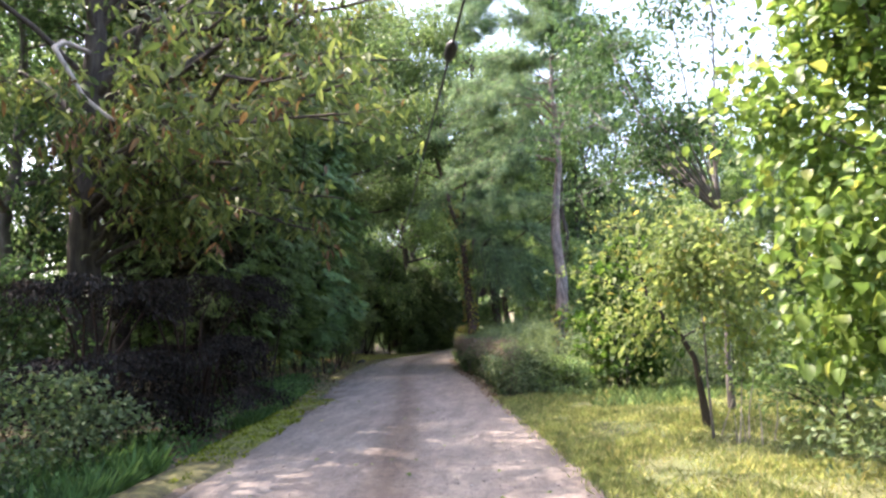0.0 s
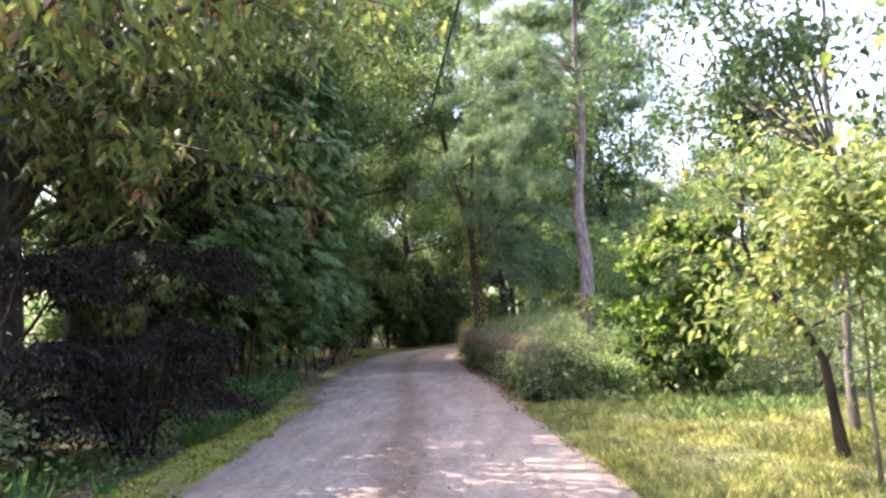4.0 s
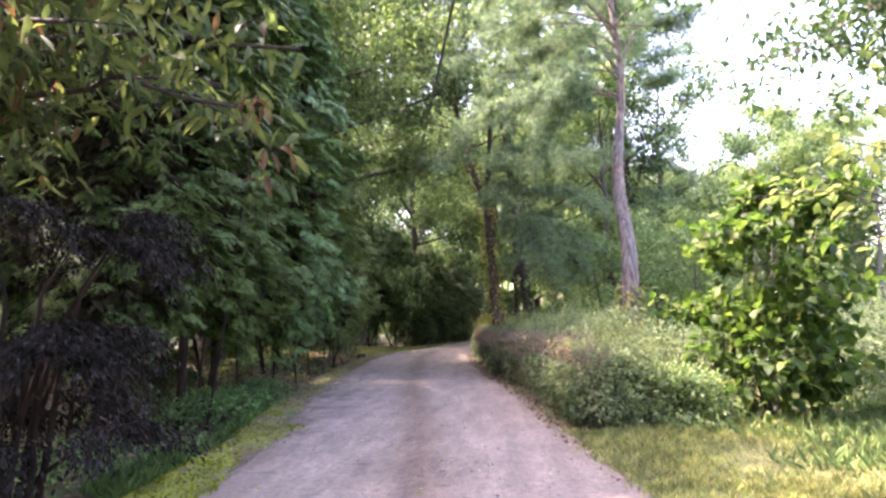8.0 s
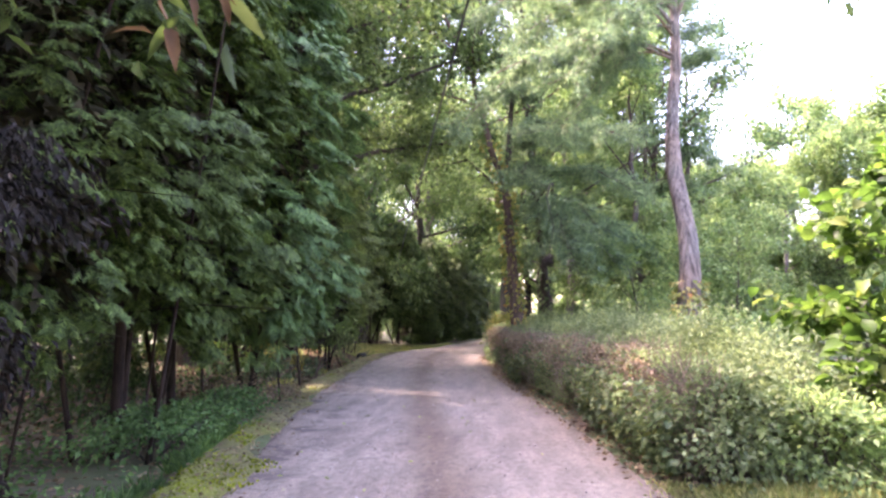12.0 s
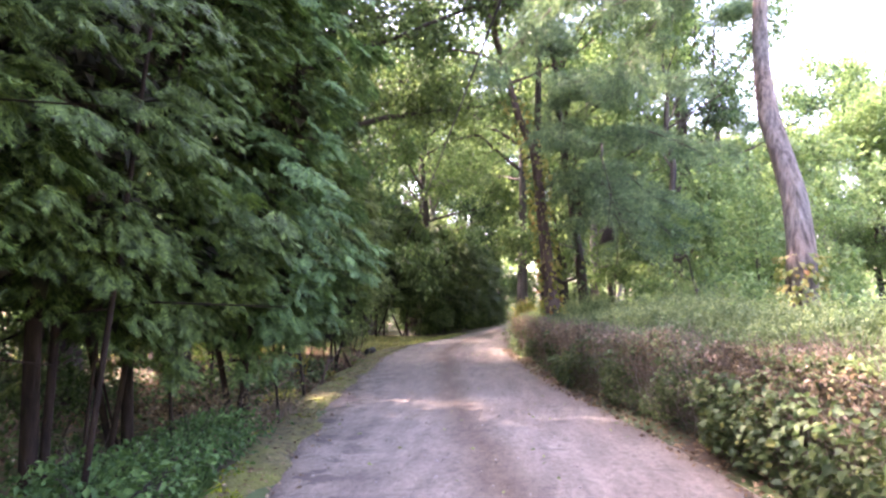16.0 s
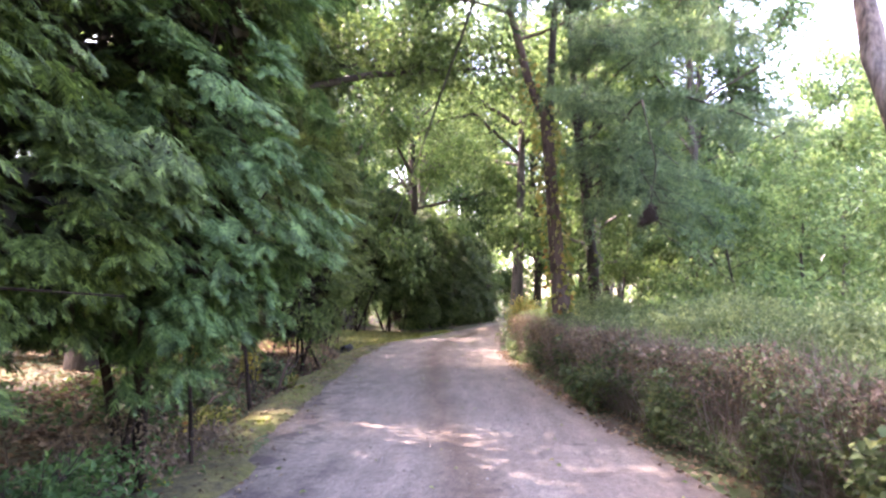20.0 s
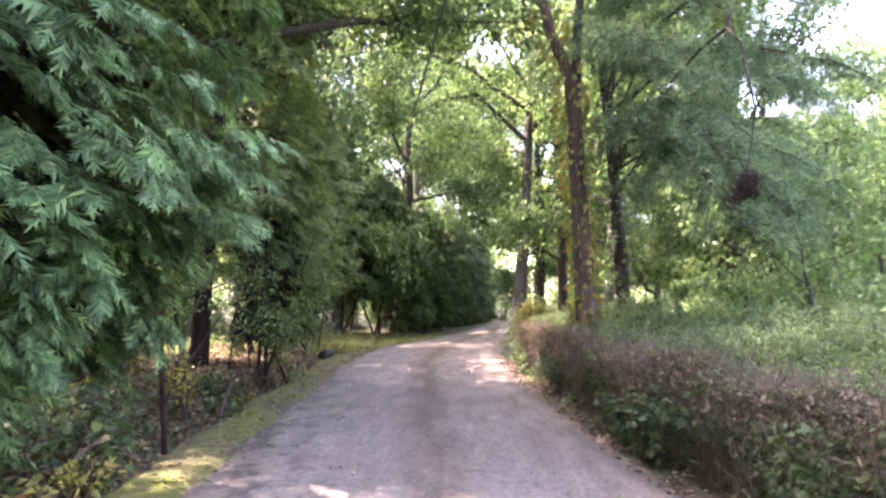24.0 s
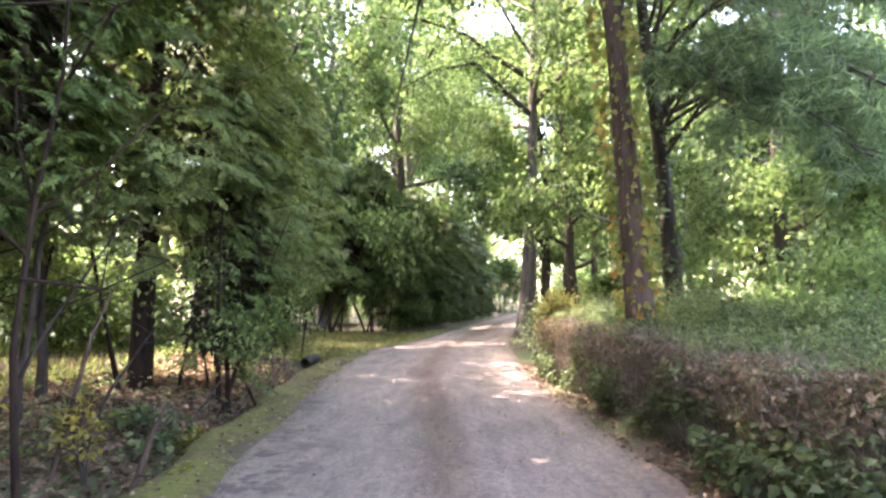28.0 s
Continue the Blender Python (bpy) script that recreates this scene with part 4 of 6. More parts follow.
limb_tree("oak_tree", "old oak in the wood with dark limbs over the lane", (-8.0, 26.0, 0.0),
    [(0, 0, -0.3), (0.0, 0.1, 2), (0.15, 0.1, 4), (0.1, 0.0, 6), (0.3, 0.1, 8.5), (0.4, 0.2, 12)], (0.45, 0.34, 0.3, 0.26, 0.2, 0.08),
    ((4.0, (7.5, 3.6, 6.9), 0.13), (4.8, (5.8, 5.8, 7.6), 0.1), (5.4, (8.6, 1.6, 8.8), 0.11), (6.0, (5.0, -1.5, 9.0), 0.09), (6.5, (7.4, 4.8, 10.2), 0.1), (7.0, (4.0, 3.4, 10.8), 0.09), (7.5, (6.6, 1.0, 11.8), 0.09),
     (8.0, (2.6, -2.6, 11.5), 0.08), (8.4, (4.8, 6.6, 12.2), 0.08), (9.5, (3.4, 1.4, 13.6), 0.07), (6.4, (-3.4, 2.0, 10), 0.08), (7.5, (-2.2, -3.2, 11), 0.08), (5.0, (6.6, 7.6, 9.2), 0.09), (5.4, (6.2, -3.5, 7.6), 0.09), (6.2, (6.8, -2.0, 8.8), 0.08), (6.8, (6.0, -4.5, 9.4), 0.08), (8.0, (5.4, 3.2, 11.2), 0.08), (8.6, (6.6, 4.2, 12.6), 0.08), (9.2, (7.2, 2.2, 13.6), 0.07), (9.8, (5.0, 1.4, 14.2), 0.07), (8.2, (7.8, 5.2, 11.0), 0.07), (9.4, (6.0, 6.4, 13.2), 0.07), (10.2, (8.0, 4.0, 14.6), 0.06), (5.2, (2.6, 3.0, 7.0), 0.07), (9.8, (5.4, 7.6, 15.2), 0.06), (10.4, (3.6, 6.4, 16.0), 0.06), (10.0, (6.6, 8.4, 14.2), 0.06), (11.0, (7.5, 8.5, 16.6), 0.05), (11.4, (6.0, 9.2, 17.6), 0.05), (11.2, (8.6, 6.8, 17.0), 0.05), (11.6, (4.4, 7.6, 17.8), 0.05), (10.6, (9.2, 8.8, 15.6), 0.05)),
    M_DARK_BARK, 22, 1.4, 0.1, 28, 0.27, 0.155, 0.5, M_OAK, 0.5, False)

# ---- left undergrowth at the start ----
layered_shrub("dark purple-leaved shrub with drooping layered branches by the lane", (-3.75, 13.45, -0.1), ((2.5, 1.2, 0.5, 8), (1.45, 1.22, 0.5, 9), (0.8, 1.2, 0.45, 7)), 0.062, 16000, M_PURPLE, M_CYPRESS_BARK)
layered_shrub("dark purple-leaved shrub with drooping layered branches by the lane", (-4.3, 11.9, -0.1), ((2.35, 1.1, 0.4, 7), (1.35, 1.15, 0.5, 8), (0.75, 1.05, 0.4, 6)), 0.062, 12000, M_PURPLE, M_CYPRESS_BARK)
shrub("dark_shrub", "tall dark green shrub under the chestnut", (-6.4, 12.4, -0.1), (1.4, 1.5, 2.7), 0.1, 5500, M_BROAD_DEEP, lobes=40, stems=7, flat=0.2)
shrub("low_shrub", "leafy green shrub before the purple shrubs", (-3.65, 10.5, -0.1), (0.6, 0.8, 1.2), 0.075, 1500, M_HEDGE, lobes=22, low=0.05, flat=0.25)
shrub("low_shrub", "low green shrub with glossy leaves at the lane's edge", (-4.2, 9.2, -0.1), (1.3, 1.5, 1.15), 0.06, 5200, M_BRAMBLE, lobes=24)
shrub("low_shrub", "low green shrub with yellowing leaves at the lane's edge", (-3.9, 7.4, -0.1), (1.0, 1.0, 1.2), 0.06, 3600, M_BRAMBLE, lobes=20)

# ---- hedge ----
hedge = thing("hedge", (1.4, 15.4, 0.0), "long clipped hedge, twiggy brown sides and leafy green top", "hedge")
off = np.array(hedge.location)


def hedge_face(y):
    return right_edge(y) + 0.28


def hedge_top(y):
    """The clipped edge's height: taller at the near end."""
    return 1.0 + 0.16 * np.clip((19.5 - y) / 2, 0, 1) - 0.45 * np.clip((18.3 - y) / 1.8, 0, 1) + 0.05 * np.sin(y * 1.9) + 0.04 * np.sin(y * 4.3 + 1)


def patchy(y, z):
    return 0.5 + 0.5 * np.sin(y * 1.3 + 2 * np.sin(z * 3 + y * 0.7)) * np.cos(y * 2.9 - z * 4)


n = 21000
y = R.uniform(16.5, 32.0, n)
z = R.uniform(0.05, 1.0, n) * (hedge_top(y) - 0.03)
keep = R.uniform(0, 1, n) < np.clip(1.15 - 0.75 * (z > 0.6) - 0.55 * patchy(y, z), 0.12, 1)
y, z = y[keep], z[keep]
n = len(y)
x = hedge_face(y) - 0.1 + 0.2 * np.abs(z - 0.5) + 0.2 * np.sin(y * 2.3 + 1.5 * np.sin(y * 0.9)) * np.sin(z * 5 + y) + np.abs(R.normal(size=n)) * 0.15
pos = np.stack([x, y, z], 1) - off
way = np.stack([-np.ones(n), R.normal(size=n) * 0.8, R.normal(size=n) * 0.7], 1)
part("side_foliage", mesh_of("side_foliage", *leaves(pos, way, 0.07, 0.65, 0.2, 0.2, True), M_HEDGE), hedge)
n = 66000
tuft_y, tuft_d = R.uniform(16.7, 32.3, 1500), 2.2 * R.uniform(0, 1, 1500) ** 0.9
pick = R.integers(0, 1500, n)
y = tuft_y[pick] + R.normal(size=n) * 0.1
d = np.clip(tuft_d[pick] * (0.4 + 0.6 * np.clip((y - 18.5) / 3, 0, 1)) + R.normal(size=n) * 0.1, -0.05, 2.3)
x = hedge_face(y) + d
rise = np.abs(R.normal(0, 0.16, 1500))[pick] * (0.25 + 0.75 * np.clip(d, 0, 1))
z = hedge_top(y) - 0.04 + 0.14 * np.clip(d / 1.5, 0, 1) + 0.09 * np.sin(y * 2.7 + d * 3) + 0.2 * np.clip(d - 0.3, 0, 1) * (0.5 + 0.5 * np.sin(y * 1.15 - 0.4 + 1.2 * np.sin(d * 2.1))) + rise * R.uniform(-0.3, 1.2, n) - 0.6 * np.clip(d - 1.9, 0, 1)
pos = np.stack([x, y, z], 1) - off
part("top_foliage", mesh_of("top_foliage", *leaves(pos, R.normal(size=(n, 3)) * 0.7 + (-0.2, 0, 0.55), 0.05, 0.42, 0.2, 0.25), M_FERN), hedge)
n = 2600
y = R.uniform(16.9, 32, n)
pos = np.stack([hedge_face(y) + 0.4 * R.uniform(0, 1, n) ** 1.5, y, hedge_top(y) - 0.15 * R.uniform(0, 1, n)], 1) - off
part("twig_mass", mesh_of("top_twigs", *twigs(pos, R.normal(size=(n, 3)) * (0.5, 0.5, 0.2) + (-0.1, 0, 0.8), 0.17, 0.003), M_TWIG), hedge, "bare twig ends along the clipped edge")
n = 9000
y = R.uniform(16.4, 32, n)
x = hedge_face(y) + np.abs(R.normal(size=n)) * 0.2 - 0.02
pos = np.stack([x, y, R.uniform(0.0, 0.85, n)], 1) - off
part("twig_mass", mesh_of("twigs", *twigs(pos, R.normal(size=(n, 3)) * (0.5, 0.7, 0.35) + (-0.2, 0, 0.7), 0.36, 0.0048), M_TWIG), hedge, "bare grey-brown twigs")
n = 9500
y = R.uniform(17, 32, n)
z = hedge_top(y) - np.abs(R.normal(0, 0.23, n)) + 0.02
pos = np.stack([hedge_face(y) + R.normal(size=n) * 0.12, y, z], 1) - off
part("withered_foliage", mesh_of("withered_foliage", *leaves(pos, R.normal(size=(n, 3)), 0.05, 0.5), M_BROWN), hedge, "withered brown leaves near the top")
n = 4200
y = R.uniform(16.3, 31.5, n)
z = R.uniform(0.08, 0.8, n)
keep = np.sin(y * 2.1) + np.sin(y * 0.8 + 1) + 0.9 * (y < 20) > 0.55
y, z = y[keep], z[keep] * (0.6 + 0.4 * (y[keep] < 22))
n = len(y)
x = hedge_face(y) - 0.2 + 0.2 * np.abs(z - 0.45) - np.abs(R.normal(size=n)) * 0.06
bramble_pos = np.stack([x, y, z], 1) - off
bramble_way = np.stack([-np.ones(n) * 0.7, R.normal(size=n) * 0.7, R.normal(size=n) * 0.5 - 0.35], 1)
brambles = part("bramble_foliage", mesh_of("bramble_foliage", *leaves(bramble_pos[290:], bramble_way[290:], 0.068, 0.8, 0.2, 0.2, True), M_HEDGE), hedge, "larger light green bramble leaves")
n = 5200
y = R.uniform(16.3, 22.5, n)
z = R.uniform(0.06, 1.0, n) * (hedge_top(y) - 0.02)
pos = np.stack([hedge_face(y) - 0.16 + 0.2 * np.abs(z - 0.5) + R.normal(size=n) * 0.1, y, z], 1)[np.sin(y * 3.7 + z * 4) + np.sin(y * 1.9 - z * 6) > -0.4] - off
part("side_foliage", mesh_of("side_foliage", *leaves(pos, R.normal(size=pos.shape) + (-0.8, 0, 0.1), 0.04, 0.5, 0.2, 0.2), M_FERN), hedge, "small soft grey-green leaves")
n = 700
y = R.uniform(17, 31.8, n)
pos = np.stack([hedge_face(y) - 0.02 + 0.1 * R.uniform(0, 1, n), y, R.uniform(0.0, 0.35, n)], 1) - off
part("twig_mass", mesh_of("dry_shoots", *twigs(pos, R.normal(size=(n, 3)) * (0.12, 0.25, 0.1) + (-0.08, 0, 1.0), 0.6, 0.005), M_PALE), hedge, "pale dry upright shoots")
for yy in np.arange(16.6, 31.8, 0.55):
    b = np.array([hedge_face(yy) + 0.45 + R.normal() * 0.1, yy, -0.1]) - off
    pts = bend(b, (R.normal() * 0.2, R.normal() * 0.3, 1), 0.95, 5, 0.1, 0.15)
    part("stem", smooth(mesh_of("stem", *tube(pts, np.linspace(0.025, 0.008, 5), 5), M_DARK_BARK)), hedge)
shrub("hedge_end_shrub", "rounded grey-green shrub at the hedge's end", (1.75, 16.55, 0), (0.6, 0.7, 0.85), 0.06, 4800, M_FERN, lobes=40, low=0.05)
shrub("hedge_end_shrub", "soft pale green shrub at the hedge's end", (2.35, 16.4, 0), (0.6, 0.6, 0.75), 0.06, 3000, M_MINT, lobes=34, low=0.05, flat=0.25)
shrub("hedge_end_shrub", "low soft grey-green shrub at the hedge's end", (2.75, 17.4, 0), (0.7, 0.7, 0.9), 0.055, 3400, M_FERN, lobes=36, low=0.05, flat=0.25)
# The sun on the hedge's end is put into this shrub's pale yellow.
shrub("yellow_shrub", "yellow-green shrub ending the hedge, sunlight put into its colour", (-0.05, 31.9, 0), (0.55, 0.6, 1.35), 0.07, 2600, M_CLIMB, lobes=18)
shrub("hedge_end_shrub", "leafy green shrub past the hedge", (0.3, 33.4, 0), (0.9, 1.2, 1.3), 0.07, 4000, M_HEDGE, lobes=24)

# ---- the two pines and the trees behind the hedge ----
def bough(root, pts, rad, bark, shoots, reach):
    """A pine limb along pts with flat side shoots; gives back points along the shoots and their ways."""
    pts = np.asarray(pts, float)
    f0, f = np.linspace(0, 1, len(pts)), np.linspace(0, 1, 12)
    fine_ = np.stack([np.interp(f, f0, pts[:, k]) for k in range(3)], 1)
    fine_[1:-1] = (fine_[:-2] + 2 * fine_[1:-1] + fine_[2:]) / 4
    part("bough", smooth(mesh_of("bough", *tube(fine_, np.linspace(rad, 0.008, 12), 6), bark)), root)
    chunks, at, ways = [], [], []
    for k in range(shoots):
        g = R.uniform(0.35, 1.0) * 11
        i0 = min(int(g), 10)
        d = unit(fine_[i0 + 1] - fine_[i0])
        side = unit(np.cross(d, (0, 0, 1.0))) * R.choice((-1, 1))
        sp = bend(fine_[i0] + (fine_[i0 + 1] - fine_[i0]) * (g - i0), d * 0.6 + side * R.uniform(0.3, 1.3) + (0, 0, R.normal(-0.05, 0.25)), reach * R.uniform(0.4, 1.15), 5, -0.25)
        chunks.append(tube(sp, np.linspace(0.009, 0.003, 5), 4))
        at.append(sp[1:])
        ways.append(np.gradient(sp, axis=0)[1:])
    part("twig_mass", mesh_of("twig_mass", *join(chunks), bark), root)
    return np.concatenate(at), np.concatenate(ways)


def boughs(root, sets, bark, shoots, reach, per, tuft=0.17, count=9):
    """Long layered boughs from a trunk to given tips, with their needles."""
    place, got = np.array(root.location), []
    for start, tip, sag in sets:
        a, b = np.array(start) - place, np.array(tip) - place
        got.append(bough(root, [a, a * 0.68 + b * 0.32 + (0, 0, 0.35 + sag), a * 0.34 + b * 0.66 + (0, 0, 0.3 + sag), b], 0.032, bark, shoots, reach))
    pts, ways = np.concatenate([g[0] for g in got]), np.concatenate([g[1] for g in got])
    pos = scatter(pts, per, (0.08, 0.08, 0.035))
    way = unit(np.repeat(ways, per, 0)) * 0.8 + R.normal(size=pos.shape) * 0.5 + (0, 0, 0.12)
    part("needles", mesh_of("needles", *tufts(pos, way, tuft, count, 0.045), M_NEEDLE), root)


PA_TRUNK = [(0.0, 0, -0.3), (0.02, 0.02, 0.9), (0.04, 0.05, 1.6), (0.13, 0.15, 2.2), (0.15, 0.27, 2.8), (0.12, 0.45, 3.4), (0.11, 0.75, 4.1), (0.18, 1.0, 4.9), (0.31, 1.25, 5.7), (0.42, 1.35, 6.4), (0.45, 1.4, 7.5), (0.35, 1.5, 9.0), (0.6, 1.6, 12)]
pa = pine("old pine with a curved bare trunk behind the hedge", PA_TRUNK, 0.215, 8.4, 11.8, 3.0, 5, M_PINE_BARK)
pa.location = (3.0, 21.75, 0)
boughs(pa, [((3.4, 23.1, 6.5), (-0.2, 21.5, 5.7), 0.2), ((3.4, 23.1, 6.6), (0.8, 21.3, 5.4), 0.1), ((3.4, 23.1, 7.0), (1.4, 20.5, 5.9), 0.2), ((3.4, 23.1, 6.6), (1.0, 22.2, 4.9), 0.2),
            ((3.4, 23.1, 7.2), (-1.0, 22.5, 5.0), 0.5), ((3.4, 23.1, 8.0), (1.2, 20.8, 8.0), 0.2), ((3.4, 23.1, 7.6), (0.2, 22.6, 6.8), 0.3), ((3.4, 23.1, 7.8), (1.7, 22.4, 7.2), 0.2),
            ((3.4, 23.1, 8.3), (0.3, 21.8, 8.6), 0.3), ((3.4, 23.1, 8.6), (1.6, 21.4, 9.4), 0.3), ((3.4, 23.1, 8.4), (-0.6, 23.2, 7.6), 0.4)], M_PINE_BARK, 30, 0.8, 4)
for zs, tip in ((7.2, (-0.75, 1.1, 8.5)), (7.3, (0.9, 1.4, 8.2))):
    pts = np.array([(0.43, 1.38, zs), (0.43 * 0.6 + tip[0] * 0.4, 1.3, zs + (tip[2] - zs) * 0.5), (0.43 * 0.25 + tip[0] * 0.75, 1.2, tip[2] - 0.1), tip])
    part("bare_limb", smooth(mesh_of("bare_limb", *tube(pts, (0.05, 0.042, 0.03, 0.012), 7), M_PINE_BARK)), pa)
WP_TRUNK = [(0.0, 0, -0.3), (-0.05, 0, 1.4), (-0.14, 0, 2.67), (-0.27, 0, 4.25), (-0.41, 0, 5.5), (-0.6, 0, 9), (-0.7, 0, 16)]
wp = pine("large soft-needled pine with ivy on its trunk", WP_TRUNK, 0.16, 10.5, 15.5, 2.8, 5, M_DARK_BARK)
wp.location = (1.4, 29.7, 0)
boughs(wp, [((1.05, 29.7, 5.55), (0.7, 24.7, 5.6), 0.3), ((1.2, 29.7, 3.93), (1.4, 24.8, 2.9), 0.6), ((1.1, 29.7, 4.95), (2.9, 25.4, 4.4), 0.4), ((1.0, 29.7, 6.1), (1.2, 26.6, 6.4), 0.2),
            ((1.06, 29.7, 5.45), (2.4, 24.2, 5.4), 0.3), ((1.0, 29.7, 6.11), (3.5, 26.4, 6.1), 0.2), ((0.93, 29.7, 6.92), (0.2, 26.0, 7.3), 0.2), ((0.89, 29.7, 7.29), (2.0, 25.0, 8.0), 0.3),
            ((0.86, 29.7, 7.67), (3.5, 27.0, 8.5), 0.3), ((1.13, 29.7, 4.67), (1.2, 25.2, 4.1), 0.5), ((1.18, 29.7, 4.16), (2.3, 26.0, 3.5), 0.5), ((1.09, 29.7, 5.09), (0.4, 25.2, 4.6), 0.4),
            
            ((1.09, 29.7, 5.15), (3.6, 27.4, 4.8), 0.3), ((1.23, 29.7, 3.52), (1.7, 25.4, 2.4), 0.6), ((1.22, 29.7, 3.69), (2.7, 26.2, 2.7), 0.5), ((1.19, 29.7, 3.99), (3.7, 27.2, 3.2), 0.4), ((1.19, 29.7, 4.03), (0.9, 26.4, 3.2), 0.5)], M_DARK_BARK, 30, 0.8, 4)
hang = np.array([(1.25, 26.6, 4.6), (1.15, 25.2, 4.5), (0.95, 24.0, 4.2), (0.82, 23.4, 3.8), (0.95, 23.42, 3.2), (0.85, 23.38, 2.62)]) - np.array(wp.location)
for pts in ([(1.13, 29.7, 4.15), (1.9, 29.5, 4.5), (2.6, 29.2, 4.55), (3.3, 28.9, 4.75)], [(1.12, 29.7, 4.3), (2.2, 29.4, 5.0), (3.4, 29.0, 5.7), (4.8, 28.6, 6.5)]):
    part("bare_limb", smooth(mesh_of("bare_limb", *tube(np.array(pts) - np.array(wp.location), (0.05, 0.042, 0.032, 0.014), 7), M_DARK_BARK)), wp, "long bare limb")
part("hanging_branch", smooth(mesh_of("hanging_branch", *tube(hang, np.linspace(0.02, 0.007, 6), 6), M_DARK_BARK)), wp)
IB_TRUNK = [(0.03, 0, 0), (-0.01, 0, 1.2), (-0.07, 0, 1.8), (-0.12, 0, 2.5), (-0.2, 0, 3.6), (-0.26, 0, 4.6), (-0.34, 0, 5.2), (-0.66, 0, 6.0), (-1.25, 0.0, 8.5), (-1.8, 0.1, 9.8), (-2.6, 0.2, 11.6)]
ib = broad_tree("tall tree with ivy climbing its reddish trunk", 14, 0.2, 3.4, 6.6, 9, M_BROAD, M_RED_BARK, 0.145, 15, 0.25, 8, trunk_pts=IB_TRUNK)
ib.location = (0.4, 28.1, 0)
for pts, r0 in (([(-0.26, 0, 4.5), (-0.22, 0.05, 5.6), (-0.1, 0.1, 7.4), (0.2, 0.2, 10.0), (0.5, 0.2, 12.5)], 0.11), ([(-1.2, 0, 8.3), (-1.0, 0.1, 9.6), (-0.7, 0.2, 11.0), (-0.6, 0.3, 13.0)], 0.09)):
    part("limb", smooth(mesh_of("limb", *tube(np.array(pts), np.linspace(r0, 0.03, len(pts)), 9), M_DARK_BARK)), ib)
oc = broad_tree("tall grey-barked tree with long branches over the lane", 19, 0.27, 6.2, 6.5, 12, M_BROAD, M_MID_BARK, 0.17, 42, 0.34, 10,
                trunk_pts=[(-0.1, 0, 0), (0.0, 0, 1.2), (0.1, 0, 3.4), (0.2, 0, 5.6), (0.27, 0, 8.6), (0.3, 0, 12), (0.4, 0.2, 16)], first_turn=2.8)
oc.location = (0.22, 40.3, 0)
for pts in (np.array([(0.25, 0, 8.5), (-1.1, -0.1, 9.35), (-1.86, -0.2, 9.95), (-3.2, -0.3, 10.45), (-5.1, -0.4, 10.6)]),
            np.array([(0.22, 0, 7.3), (-0.3, -0.1, 7.75), (-1.67, -0.3, 9.0), (-3.0, -0.5, 8.7), (-4.0, -0.6, 8.1)]),
            np.array([(0.2, 0, 7.6), (1.4, -0.5, 8.8), (2.8, -0.8, 9.4), (4.2, -1.0, 9.2)])):
    ch, anchors = [tube(pts, np.linspace(0.1, 0.03, len(pts)), 8)], []
    for k in range(24):
        g = R.uniform(0.2, 1) * (len(pts) - 1)
        i0 = min(int(g), len(pts) - 2)
        sp = bend(pts[i0] + (pts[i0 + 1] - pts[i0]) * (g - i0), R.normal(size=3) * (1, 1, 0.5) + (-0.3, 0, -0.1), R.uniform(0.5, 1.6), 5, -0.2)
        ch.append(tube(sp, np.linspace(0.02, 0.005, 5), 4))
        anchors.append(sp[1:])
    part("limb", smooth(mesh_of("limb", *ch[0], M_DARK_BARK)), oc)
    part("twig_mass", mesh_of("twig_mass", *join(ch[1:]), M_DARK_BARK), oc)
    pos = scatter(np.concatenate(anchors), 12, 0.25)
    part("foliage", mesh_of("foliage", *leaves(pos, R.normal(size=pos.shape) + (0, 0, -0.4), 0.15, 0.5, 0.2, 0.2), M_BROAD), oc)
plant(kinds[1], -8.2, 35.5, 1.1, 0.4)
plant(kinds[1], -11.5, 29.0, 1.1, 1.7)
plant(kinds[2], 5.0, 33.8, 1.0, 2.2)
plant(low_kinds[0], -8.4, 49.0, 1.0, 0.4)
plant(low_kinds[0], -6.4, 51.0, 0.9, 1.9)
plant(low_kinds[1], -9.6, 27.4, 0.9, 0.3)
plant(low_kinds[0], -10.5, 33.0, 1.1, 1.3)
plant(low_kinds[1], -8.8, 22.6, 1.0, 2.3)
plant(kinds[1], -9.5, 39.5, 1.0, 4.1)
plant(kinds[1], 1.9, 47.5, 1.0, 3.0)
# Four extra trees added only to throw shade on lane and left verge.
plant(kinds[1], -8.5, 19.3, 0.95, 2.9)
plant(kinds[1], -9.7, 21.0, 1.0, 1.1)
plant(kinds[1], -7.3, 21.9, 0.85, 3.3)
plant(kinds[1], -9.4, 8.4, 1.0, 4.0)
for x, y, k, s in ((16.5, 46, 0, 1.0), (19.5, 46.5, 2, 1.2), (22.5, 47, 0, 1.1), (14, 47, 2, 0.85)):
    plant(kinds[k], x, y, s)
plant(kinds[1], 7.2, 38.0, 1.0, 2.0)
plant(kinds[1], 9.0, 41.0, 1.0, 0.3)
plant(kinds[2], 2.4, 44.0, 1.2, 0.5)
for x, y, s, a in ((-2.2, 64.5, 1.5, 2.0), (-6.4, 62.5, 1.6, 3.3), (-3.6, 76.0, 1.8, 5.0)):
    plant(kinds[0], x, y, s, a)
copy_thing(wp, Matrix.LocRotScale((5.6, 36.0, 0), Euler((0, 0, 2.1)), Vector((1.05, 1.05, 1.05))))

